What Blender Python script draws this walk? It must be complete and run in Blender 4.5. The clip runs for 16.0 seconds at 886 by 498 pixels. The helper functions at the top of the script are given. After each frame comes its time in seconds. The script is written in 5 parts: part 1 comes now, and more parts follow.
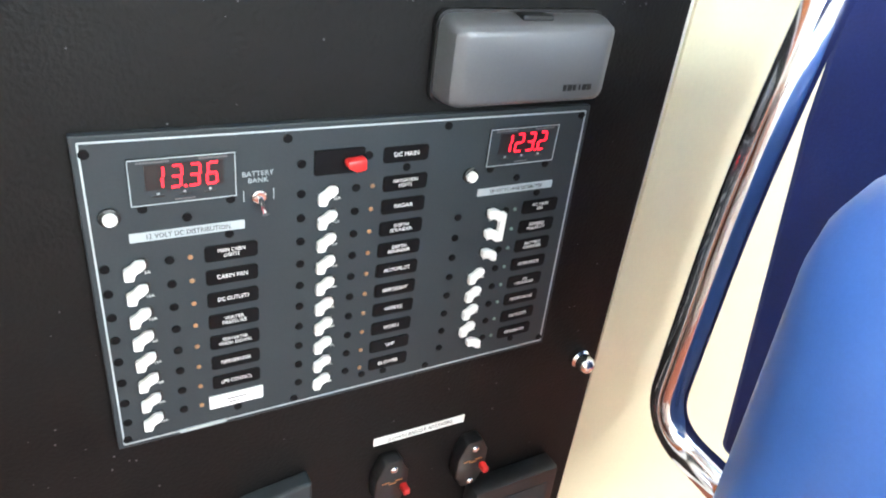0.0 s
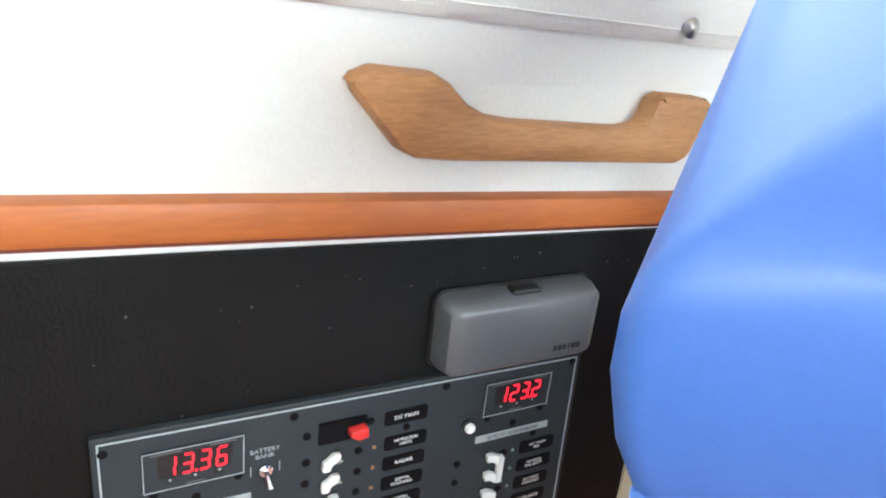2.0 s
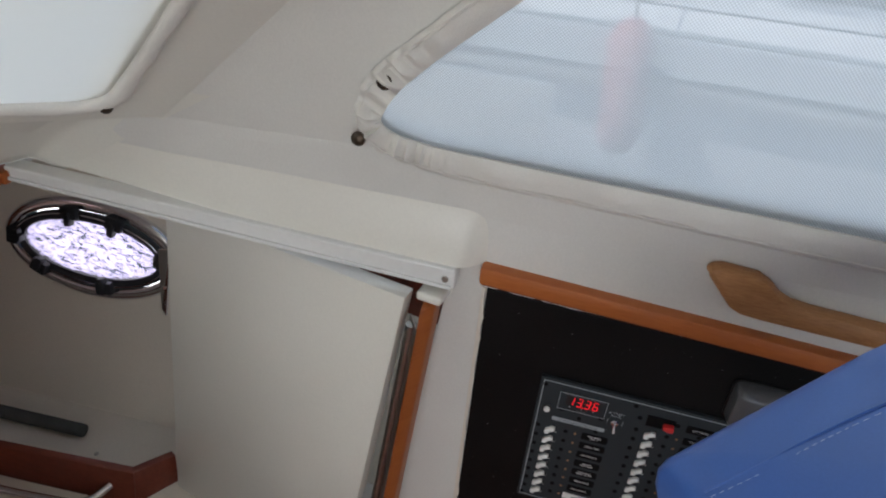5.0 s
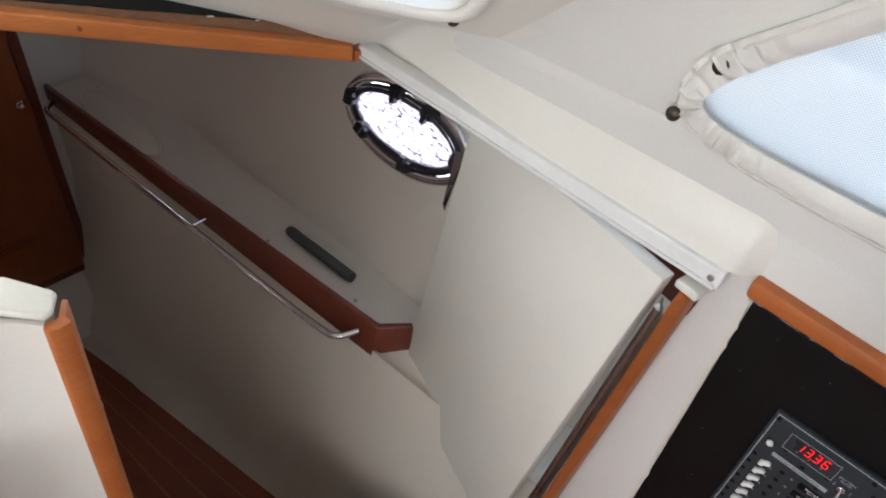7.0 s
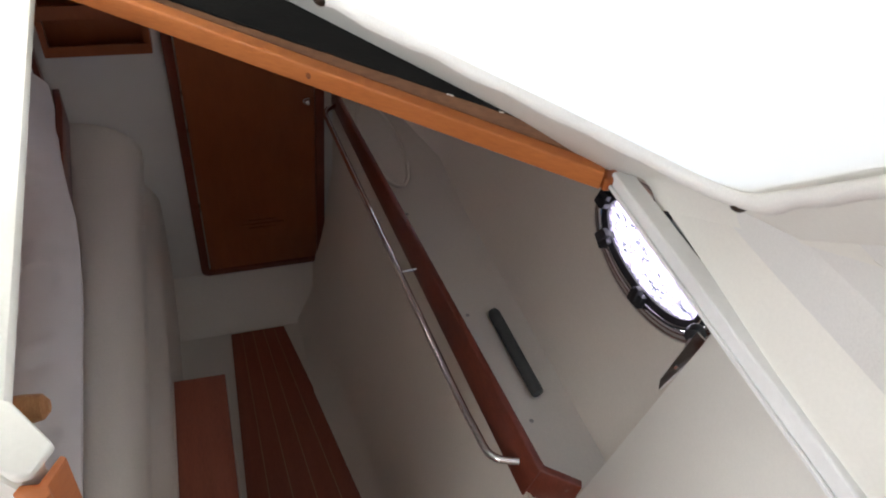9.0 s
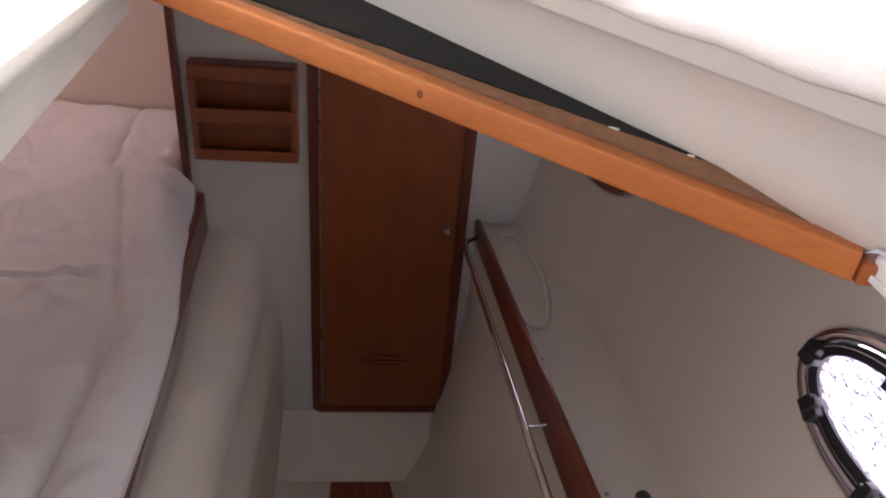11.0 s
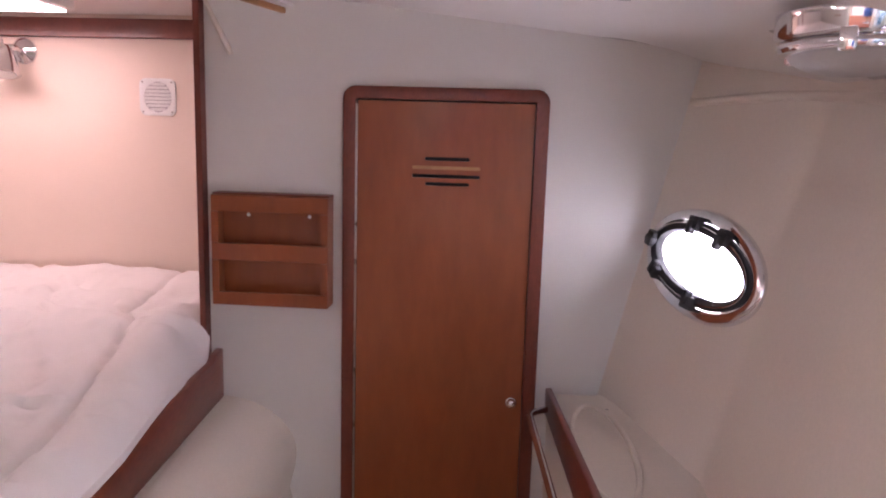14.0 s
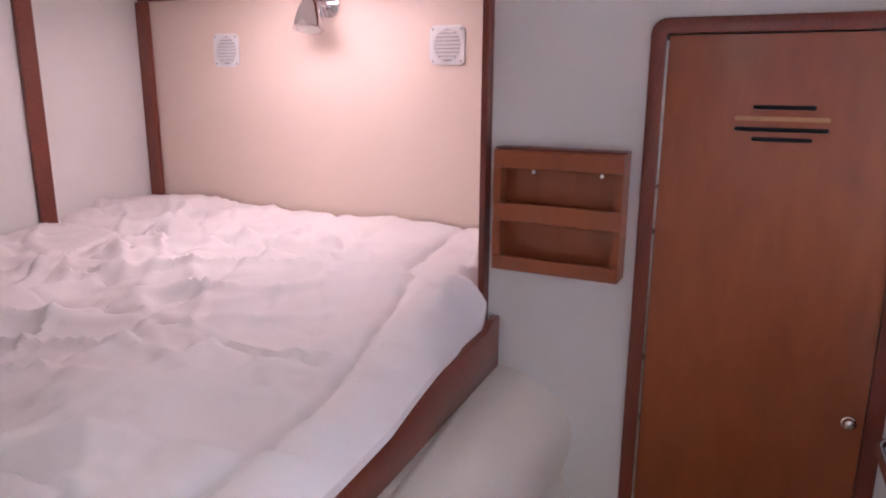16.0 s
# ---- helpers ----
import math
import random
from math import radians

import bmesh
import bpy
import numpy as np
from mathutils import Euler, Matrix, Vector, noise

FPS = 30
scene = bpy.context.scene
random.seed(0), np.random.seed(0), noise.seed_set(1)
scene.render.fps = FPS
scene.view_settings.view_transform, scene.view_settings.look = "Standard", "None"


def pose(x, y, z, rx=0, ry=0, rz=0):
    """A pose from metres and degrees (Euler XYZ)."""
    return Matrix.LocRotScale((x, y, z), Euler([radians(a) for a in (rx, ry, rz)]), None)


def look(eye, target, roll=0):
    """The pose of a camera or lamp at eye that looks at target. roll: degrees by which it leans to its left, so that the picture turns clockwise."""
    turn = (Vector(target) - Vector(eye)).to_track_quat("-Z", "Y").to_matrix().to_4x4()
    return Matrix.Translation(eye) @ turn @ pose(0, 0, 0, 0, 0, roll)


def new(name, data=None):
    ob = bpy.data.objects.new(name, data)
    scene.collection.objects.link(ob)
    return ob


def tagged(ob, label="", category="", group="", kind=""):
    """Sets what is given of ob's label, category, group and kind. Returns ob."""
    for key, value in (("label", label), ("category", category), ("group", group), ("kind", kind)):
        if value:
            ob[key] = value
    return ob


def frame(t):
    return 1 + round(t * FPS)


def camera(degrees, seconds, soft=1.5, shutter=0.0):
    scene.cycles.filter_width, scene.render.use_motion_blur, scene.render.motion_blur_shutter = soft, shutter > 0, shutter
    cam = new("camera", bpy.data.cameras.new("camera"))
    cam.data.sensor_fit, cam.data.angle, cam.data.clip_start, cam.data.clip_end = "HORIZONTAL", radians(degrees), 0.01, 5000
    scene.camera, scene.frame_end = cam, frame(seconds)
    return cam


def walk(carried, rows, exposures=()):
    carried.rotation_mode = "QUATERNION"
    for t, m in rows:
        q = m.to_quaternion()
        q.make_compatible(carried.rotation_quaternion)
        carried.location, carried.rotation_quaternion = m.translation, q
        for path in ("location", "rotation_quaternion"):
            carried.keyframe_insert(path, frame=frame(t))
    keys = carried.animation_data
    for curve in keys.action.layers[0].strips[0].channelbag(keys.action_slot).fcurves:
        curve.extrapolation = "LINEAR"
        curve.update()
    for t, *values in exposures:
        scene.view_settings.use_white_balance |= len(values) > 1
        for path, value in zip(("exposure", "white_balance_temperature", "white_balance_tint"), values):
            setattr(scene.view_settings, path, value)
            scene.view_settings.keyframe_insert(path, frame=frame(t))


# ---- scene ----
cam = camera(64.7, 16.0, soft=2.0)
PATH = [
    (0, (-0.187, -0.79, 2.006), (1.278, -1.697, 0.991), 7.8),
    (0.5, (-0.182, -0.794, 2.013), (1.319, -1.707, 1.110), 7.6),
    (1, (-0.171, -0.798, 2.056), (1.364, -1.73, 1.196), 7.2),
    (1.5, (-0.169, -0.788, 2.078), (1.412, -1.731, 1.297), 6.3),
    (2, (-0.164, -0.794, 2.133), (1.453, -1.726, 1.414), 6.3),
    (2.5, (-0.183, -0.806, 2.209), (1.511, -1.599, 1.5), 5.6),
    (3, (-0.21, -0.805, 2.293), (1.523, -1.397, 1.49), 4.6),
    (3.5, (-0.265, -0.793, 2.381), (1.484, -1.176, 1.489), 4.9),
    (4, (-0.341, -0.809, 2.453), (1.389, -0.958, 1.459), 4.4),
    (4.5, (-0.43, -0.823, 2.53), (1.303, -0.745, 1.536), 5.1),
    (5, (-0.509, -0.79, 2.565), (1.104, -0.445, 1.435), 5.4),
    (5.2, (-0.536, -0.79, 2.58), (1.044, -0.356, 1.433), 5.3),
    (7.3, (-0.486, -0.779, 2.613), (0.524, 0.226, 1.209), 8.5),
    (7.5, (-0.434, -0.779, 2.604), (0.478, 0.329, 1.211), 7.8),
    (8, (-0.357, -0.700, 2.575), (0.349, 0.527, 1.162), 6.8),
    (8.5, (-0.317, -0.593, 2.563), (0.332, 0.688, 1.171), 9.8),
    (9, (-0.264, -0.558, 2.566), (0.331, 0.769, 1.193), 9.0),
    (9.5, (-0.205, -0.510, 2.528), (0.176, 0.928, 1.192), 8.0),
    (10, (-0.208, -0.464, 2.448), (0.113, 1.110, 1.255), 8.6),
    (10.2, (-0.196, -0.450, 2.422), (0.089, 1.131, 1.229), 8.2),
    (12.3, (-0.136, -0.274, 2.042), (-0.012, 1.672, 1.588), 1.7),
    (12.5, (-0.113, -0.258, 2.027), (-0.019, 1.699, 1.622), 0.8),
    (13, (-0.075, -0.217, 1.982), (-0.034, 1.755, 1.656), 0.3),
    (13.5, (0.001, -0.174, 1.853), (-0.031, 1.815, 1.648), -0.3),
    (14, (0.051, -0.113, 1.798), (-0.09, 1.859, 1.481), 1.7),
    (14.5, (0.071, -0.05, 1.79), (-0.227, 1.904, 1.482), 1.8),
    (15, (0.043, 0.026, 1.786), (-0.397, 1.939, 1.402), 2.4),
    (15.5, (0.009, 0.067, 1.786), (-0.648, 1.909, 1.366), 1.3),
    (16, (-0.038, 0.12, 1.786), (-0.92, 1.853, 1.322), 0.4),
]
EXPOSURES = [(0, 2.1, 6250, 3), (1.5, 2.0, 6250, 4), (2.0, 1.5, 6250, 4), (2.6, 0.7, 6200, 3), (3.2, 0.1, 6200, 6), (4.0, -0.38, 6400, 10), (5.2, -0.6, 6500, 11), (7.3, 0.3, 6500, 12), (10.2, 0.47, 6500, 16), (12.3, 1.19, 7200, 32), (13.4, 1.56, 7100, 33), (14.5, 2.13, 6450, 30), (15.2, 2.2, 6250, 28), (16, 1.97, 6100, 25)]
walk(cam, [(t, look(eye, target, roll)) for t, eye, target, roll in PATH], EXPOSURES)

# ---- light ----
world = bpy.data.worlds.new("sky")
scene.world = world
world.use_nodes = True
wn = world.node_tree.nodes
sky = wn.new("ShaderNodeTexSky")
sky.sky_type, sky.sun_disc = "NISHITA", False
sky.sun_elevation, sky.sun_rotation = radians(52), radians(-35)
world.node_tree.links.new(sky.outputs[0], wn["Background"].inputs[0])
wn["Background"].inputs[1].default_value = 0.15


def lamp(name, kind, m, energy, color=(1, 1, 1), **more):
    data = bpy.data.lights.new(name, kind)
    data.energy, data.color = energy, color
    if "size" in more:
        data.shape, data.size, data.size_y = "RECTANGLE", more["size"], more["size_y"]
    if "angle" in more:
        data.angle = more["angle"]
    if "spot" in more:
        data.spot_size, data.spot_blend, data.shadow_soft_size = radians(more["spot"]), 0.7, 0.02
    ob = new(name, data)
    ob.matrix_world = m
    return ob


# The sun stands ahead and to port, high over the bow.
lamp("sun", "SUN", look((-2.5, 4, 6), (0, 0, 0)), 5.0, (1.0, 0.95, 0.88), angle=radians(0.5))
# Unseen area lamps added as fill; they stand in for the sky's light.
lamp("sky_fill_windshield", "AREA", look((-0.75, 0.9, 2.95), (-0.3, -0.6, 1.9)), 45, (0.95, 0.98, 1.0), size=1.3, size_y=0.5)
lamp("sky_fill_port", "AREA", look((-2.55, -1.25, 2.45), (0.3, -1.1, 2.0)), 36, (0.95, 0.98, 1.0), size=2.5, size_y=0.55)
lamp("sky_fill_side", "AREA", look((1.6, -1.3, 3.7), (0.28, -1.2, 2.3)), 22, (0.85, 0.95, 1.0), size=2.4, size_y=1.2)

# ---- materials ----


def material(name, color, rough=0.5, metal=0.0, var=0.06, scale=6.0, fine=60.0, bump=0.02, coat=0.0, stretch=(1, 1, 1), dark=None, spec=0.5):
    """A surface with broad and fine variation of colour and relief."""
    m = bpy.data.materials.new(name)
    m.use_nodes = True
    t, b = m.node_tree, m.node_tree.nodes["Principled BSDF"]
    co = t.nodes.new("ShaderNodeTexCoord")
    mp = t.nodes.new("ShaderNodeMapping")
    mp.inputs["Scale"].default_value = stretch
    t.links.new(co.outputs["Object"], mp.inputs[0])
    n1, n2 = t.nodes.new("ShaderNodeTexNoise"), t.nodes.new("ShaderNodeTexNoise")
    n1.inputs["Scale"].default_value, n2.inputs["Scale"].default_value = scale, fine
    n1.inputs["Detail"].default_value, n2.inputs["Detail"].default_value = 3, 5
    t.links.new(mp.outputs[0], n1.inputs[0]), t.links.new(mp.outputs[0], n2.inputs[0])
    add = t.nodes.new("ShaderNodeMath")
    add.operation = "MULTIPLY_ADD"
    add.inputs[1].default_value = 0.5
    t.links.new(n2.outputs[0], add.inputs[0])
    half = t.nodes.new("ShaderNodeMath")
    half.operation = "MULTIPLY"
    half.inputs[1].default_value = 0.5
    t.links.new(n1.outputs[0], half.inputs[0])
    t.links.new(half.outputs[0], add.inputs[2])
    ramp = t.nodes.new("ShaderNodeValToRGB")
    low = dark or [c * (1 - 2.5 * var) for c in color]
    ramp.color_ramp.elements[0].position, ramp.color_ramp.elements[1].position = 0.3, 0.68
    ramp.color_ramp.elements[0].color, ramp.color_ramp.elements[1].color = (*low, 1), (*color, 1)
    t.links.new(add.outputs[0], ramp.inputs[0])
    t.links.new(ramp.outputs[0], b.inputs["Base Color"])
    b.inputs["Metallic"].default_value = metal
    b.inputs["Coat Weight"].default_value, b.inputs["Coat Roughness"].default_value = coat, 0.12
    b.inputs["Specular IOR Level"].default_value = spec
    rr = t.nodes.new("ShaderNodeMapRange")
    rr.inputs["To Min"].default_value, rr.inputs["To Max"].default_value = max(0, rough - 0.08), min(1, rough + 0.08)
    t.links.new(n1.outputs[0], rr.inputs[0])
    t.links.new(rr.outputs[0], b.inputs["Roughness"])
    if bump:
        bp = t.nodes.new("ShaderNodeBump")
        bp.inputs["Strength"].default_value, bp.inputs["Distance"].default_value = bump, 0.01
        t.links.new(n2.outputs[0], bp.inputs["Height"])
        t.links.new(bp.outputs[0], b.inputs["Normal"])
    return m


GELCOAT = material("gelcoat", (0.80, 0.78, 0.71), 0.32, var=0.03, scale=3, fine=220, bump=0.03, coat=0.2)
LINER = material("cream_liner", (0.76, 0.70, 0.61), 0.45, var=0.04, scale=3, fine=160, bump=0.06)
CREAM = material("cream_laminate", (0.78, 0.73, 0.52), 0.4, var=0.03, scale=3, fine=200, bump=0.03)
VINYL_WHITE = material("white_wall_vinyl", (0.76, 0.75, 0.71), 0.5, var=0.04, scale=4, fine=300, bump=0.08)
CEILING = material("white_headliner", (0.80, 0.78, 0.74), 0.3, var=0.03, scale=3, fine=200, bump=0.03)
PEACH = material("peach_vinyl", (0.80, 0.66, 0.56), 0.5, var=0.03, scale=3, fine=350, bump=0.08)
TEAK = material("varnished_teak", (0.46, 0.135, 0.030), 0.5, var=0.1, scale=3, fine=40, bump=0.03, coat=0.08, stretch=(1, 1, 8), dark=(0.35, 0.09, 0.018))
HATCHTEAK = material("varnished_hatch_teak", (0.58, 0.19, 0.045), 0.5, var=0.1, scale=3, fine=30, bump=0.02, coat=0.0, stretch=(2, 2, 9), dark=(0.44, 0.125, 0.026))
KNOT = material("wood_knot", (0.36, 0.10, 0.028), 0.5, var=0.3, scale=60, fine=300, bump=0)
BARETEAK = material("bare_brown_teak", (0.26, 0.125, 0.062), 0.7, var=0.2, scale=9, fine=60, bump=0.12, stretch=(1, 1, 5), dark=(0.14, 0.06, 0.03))
OILED = material("worn_teak", (0.50, 0.25, 0.10), 0.5, var=0.1, scale=6, fine=70, bump=0.1, stretch=(6, 1, 6), dark=(0.30, 0.12, 0.04))
CHERRY = material("cherry_door_veneer", (0.32, 0.083, 0.023), 0.38, scale=3.0, fine=15, bump=0.02, coat=0.25, stretch=(2.2, 2.2, 0.6), dark=(0.225, 0.054, 0.014))
MAHOGANY = material("mahogany_trim", (0.20, 0.042, 0.02), 0.35, scale=4, fine=40, bump=0.03, coat=0.3, stretch=(6, 1, 2), dark=(0.12, 0.022, 0.011))
BLACK = material("black_laminate", (0.0048, 0.0046, 0.0047), 0.55, var=0.2, scale=14, fine=260, bump=0.12, spec=0.2)
PANEL = material("grey_panel", (0.031, 0.038, 0.043), 0.5, spec=0.22, var=0.05, scale=6, fine=400, bump=0.03)
RADIO = material("grey_plastic", (0.11, 0.113, 0.12), 0.38, metal=0.3, var=0.05, scale=8, fine=500, bump=0.02)
PLATE = material("black_name_plate", (0.005, 0.005, 0.006), 0.5, var=0.1, scale=20, fine=200, bump=0, spec=0.12)
DARK = material("dark_plastic", (0.012, 0.012, 0.013), 0.4, var=0.1, scale=9, fine=200, bump=0.02)
WHITE = material("white_plastic", (0.82, 0.82, 0.80), 0.35, var=0.03, scale=12, fine=100, bump=0.0)
VENTBACK = material("pale_grille_back", (0.46, 0.42, 0.44), 0.6, var=0.05, bump=0)
GREYLABEL = material("grey_print", (0.36, 0.40, 0.42), 0.5, var=0.04, bump=0)
CHROME = material("chrome", (0.80, 0.80, 0.82), 0.09, metal=1.0, var=0.02, scale=10, fine=60, bump=0.0)
STEEL = material("brushed_steel", (0.5, 0.47, 0.43), 0.3, metal=1.0, var=0.15, scale=20, fine=120, bump=0.05)
BRONZE = material("tarnished_bronze", (0.10, 0.075, 0.055), 0.35, metal=0.8, var=0.2, scale=40, fine=200, bump=0.02)
SILL = material("grey_window_rubber", (0.42, 0.44, 0.45), 0.6, var=0.08, scale=8, fine=120, bump=0.02)
BLUE = material("blue_vinyl", (0.060, 0.150, 0.47), 0.34, var=0.05, scale=5, fine=420, bump=0.015)
BLUEDARK = material("blue_canvas", (0.02, 0.04, 0.22), 0.7, var=0.1, scale=8, fine=300, bump=0.1)
THREAD = material("pale_thread", (0.5, 0.62, 0.85), 0.8, var=0.1, bump=0)
COTTON = material("white_cotton", (0.82, 0.78, 0.76), 0.85, var=0.03, scale=6, fine=500, bump=0.1)
CANVAS = material("white_canvas", (0.80, 0.78, 0.73), 0.75, var=0.05, scale=12, fine=500, bump=0.15)
RED = material("red_plastic", (0.6, 0.03, 0.03), 0.35, var=0.05, bump=0)
FOAM = material("grey_foam", (0.085, 0.09, 0.085), 0.9, var=0.15, scale=30, fine=400, bump=0.2)
SOLE = material("teak_sole", (0.31, 0.088, 0.046), 0.45, scale=4, fine=40, bump=0.04, stretch=(8, 1, 1), dark=(0.20, 0.050, 0.027))
HOLLY = material("holly_strip", (0.42, 0.22, 0.12), 0.45, var=0.1, bump=0)
RUBBER = material("black_rubber", (0.012, 0.012, 0.015), 0.6, var=0.1, bump=0.02)
HULLW = material("white_hull_paint", (0.78, 0.80, 0.82), 0.25, var=0.03, scale=2, fine=40, bump=0)
FENDER = material("faded_red_fender", (0.50, 0.20, 0.20), 0.6, var=0.1, scale=8, fine=80, bump=0.05)
ROPE = material("grey_rope", (0.35, 0.33, 0.30), 0.9, var=0.2, scale=20, fine=200, bump=0.2)
WATER = material("marina_water", (0.03, 0.06, 0.06), 0.12, var=0.2, scale=2, fine=9, bump=0.6)


def glow(name, color, strength):
    m = bpy.data.materials.new(name)
    m.use_nodes = True
    b = m.node_tree.nodes["Principled BSDF"]
    b.inputs["Base Color"].default_value = (0.02, 0.01, 0.01, 1)
    b.inputs["Emission Color"].default_value, b.inputs["Emission Strength"].default_value = (*color, 1), strength
    return m


def clear(name, tint, rough=0.0, bump=0.0):
    m = bpy.data.materials.new(name)
    m.use_nodes = True
    t, b = m.node_tree, m.node_tree.nodes["Principled BSDF"]
    b.inputs["Base Color"].default_value, b.inputs["Roughness"].default_value = (*tint, 1), rough
    b.inputs["Transmission Weight"].default_value, b.inputs["IOR"].default_value = 1.0, 1.1
    if bump:
        n, bp = t.nodes.new("ShaderNodeTexNoise"), t.nodes.new("ShaderNodeBump")
        n.inputs["Scale"].default_value = 70
        bp.inputs["Strength"].default_value, bp.inputs["Distance"].default_value = bump, 0.01
        t.links.new(n.outputs[0], bp.inputs["Height"]), t.links.new(bp.outputs[0], b.inputs["Normal"])
    return m


def cloth(name, color, see, thin=0.5, weave=0.0):
    """Thin cloth that light passes: diffuse, translucent and open between its threads."""
    m = bpy.data.materials.new(name)
    m.use_nodes = True
    t = m.node_tree
    t.nodes.remove(t.nodes["Principled BSDF"])
    out = t.nodes["Material Output"]
    d, tr, tp = t.nodes.new("ShaderNodeBsdfDiffuse"), t.nodes.new("ShaderNodeBsdfTranslucent"), t.nodes.new("ShaderNodeBsdfTransparent")
    a, b = t.nodes.new("ShaderNodeMixShader"), t.nodes.new("ShaderNodeMixShader")
    d.inputs[0].default_value = tr.inputs[0].default_value = (*color, 1)
    a.inputs[0].default_value, b.inputs[0].default_value = thin, see
    t.links.new(d.outputs[0], a.inputs[1]), t.links.new(tr.outputs[0], a.inputs[2])
    t.links.new(a.outputs[0], b.inputs[1]), t.links.new(tp.outputs[0], b.inputs[2])
    t.links.new(b.outputs[0], out.inputs[0])
    if weave:
        co, sep = t.nodes.new("ShaderNodeTexCoord"), t.nodes.new("ShaderNodeSeparateXYZ")
        t.links.new(co.outputs["Object"], sep.inputs[0])
        waves = []
        for axis in (1, 2):
            k = t.nodes.new("ShaderNodeMath")
            k.operation, k.inputs[1].default_value = "MULTIPLY", 2 * math.pi / weave
            s = t.nodes.new("ShaderNodeMath")
            s.operation = "SINE"
            t.links.new(sep.outputs[axis], k.inputs[0]), t.links.new(k.outputs[0], s.inputs[0])
            waves.append(s)
        mx = t.nodes.new("ShaderNodeMath")
        mx.operation = "MULTIPLY"
        t.links.new(waves[0].outputs[0], mx.inputs[0]), t.links.new(waves[1].outputs[0], mx.inputs[1])
        rg = t.nodes.new("ShaderNodeMapRange")
        rg.inputs["From Min"].default_value = -1
        rg.inputs["To Min"].default_value, rg.inputs["To Max"].default_value = see - 0.18, see + 0.18
        t.links.new(mx.outputs[0], rg.inputs[0]), t.links.new(rg.outputs[0], b.inputs[0])
    return m


LED = glow("red_led", (1.0, 0.006, 0.02), 1.3)
GLASS = clear("clear_glass", (0.95, 0.98, 1.0))
FROSTED = material("frosted_glass", (0.55, 0.55, 0.53), 0.35, var=0.05, scale=10, fine=90, bump=0.01)
RIPPLED = cloth("crazed_acrylic", (0.62, 0.57, 0.80), 0.5, 0.9)
_t = RIPPLED.node_tree
_n, _r = _t.nodes.new("ShaderNodeTexNoise"), _t.nodes.new("ShaderNodeMapRange")
_n.inputs["Scale"].default_value, _n.inputs["Detail"].default_value, _n.inputs["Roughness"].default_value = 15, 7, 0.78
_r.inputs["From Min"].default_value, _r.inputs["From Max"].default_value, _r.inputs["To Min"].default_value = 0.38, 0.55, 0.12
_t.links.new(_n.outputs[0], _r.inputs[0])
_t.links.new(_r.outputs[0], [n for n in _t.nodes if n.type == "MIX_SHADER"][1].inputs[0])
MESH = cloth("white_mesh", (0.90, 0.93, 0.96), 0.30, 0.8, weave=0.004)
SHADE = cloth("white_shade_cloth", (0.94, 0.94, 0.92), 0.0, 0.92)

# ---- building helpers ----


def finish(name, bm, mat, smooth=False):
    me = bpy.data.meshes.new(name)
    bmesh.ops.recalc_face_normals(bm, faces=bm.faces)
    bm.to_mesh(me)
    bm.free()
    if smooth:
        for p in me.polygons:
            p.use_smooth = True
        me.set_sharp_from_angle(angle=radians(40))
    me.materials.append(mat)
    return new(name, me)


def part(name, bm, mat, parent=None, label="", smooth=False):
    ob = finish(name, bm, mat, smooth)
    if parent:
        ob.parent = parent
    if label:
        tagged(ob, label)
    return ob


def thing(name, label, category, group="", kind=""):
    return tagged(new(name), label, category, group, kind)


def add_box(bm, lo, hi, bevel=0.0, seg=2, m=None):
    r = bmesh.ops.create_cube(bm, size=1)
    vs = r["verts"]
    for v in vs:
        v.co = Vector([lo[i] + (v.co[i] + 0.5) * (hi[i] - lo[i]) for i in range(3)])
    if bevel:
        es = list({e for v in vs for e in v.link_edges})
        vs = bmesh.ops.bevel(bm, geom=es, offset=bevel, segments=seg, affect="EDGES", profile=0.5)["verts"] + [v for v in vs if v.is_valid]
    if m:
        bmesh.ops.transform(bm, matrix=m, verts=[v for v in set(vs) if v.is_valid])
    return bm


def box(lo, hi, bevel=0.0, seg=2, m=None):
    return add_box(bmesh.new(), lo, hi, bevel, seg, m)


def add_tube(bm, pts, r, n=12, closed=False, caps=True):
    """A round bar along points; r may be one number or one for each point."""
    pts = [Vector(p) for p in pts]
    k = len(pts)
    rs = r if isinstance(r, (list, tuple)) else [r] * k
    rings, up = [], None
    for i, p in enumerate(pts):
        a = pts[(i - 1) % k] if closed or i else p
        b = pts[(i + 1) % k] if closed or i < k - 1 else p
        d = (b - a).normalized()
        if up is None:
            up = d.orthogonal().normalized()
        up = (up - d * up.dot(d)).normalized()
        side = d.cross(up)
        rings.append([bm.verts.new(p + rs[i] * (math.cos(j * 2 * math.pi / n) * up + math.sin(j * 2 * math.pi / n) * side)) for j in range(n)])
    for i in range(k if closed else k - 1):
        a, b = rings[i], rings[(i + 1) % k]
        for j in range(n):
            bm.faces.new((a[j], a[(j + 1) % n], b[(j + 1) % n], b[j]))
    if caps and not closed:
        bm.faces.new(rings[0][::-1]), bm.faces.new(rings[-1])
    return bm


def tube(pts, r, n=12, closed=False):
    return add_tube(bmesh.new(), pts, r, n, closed)


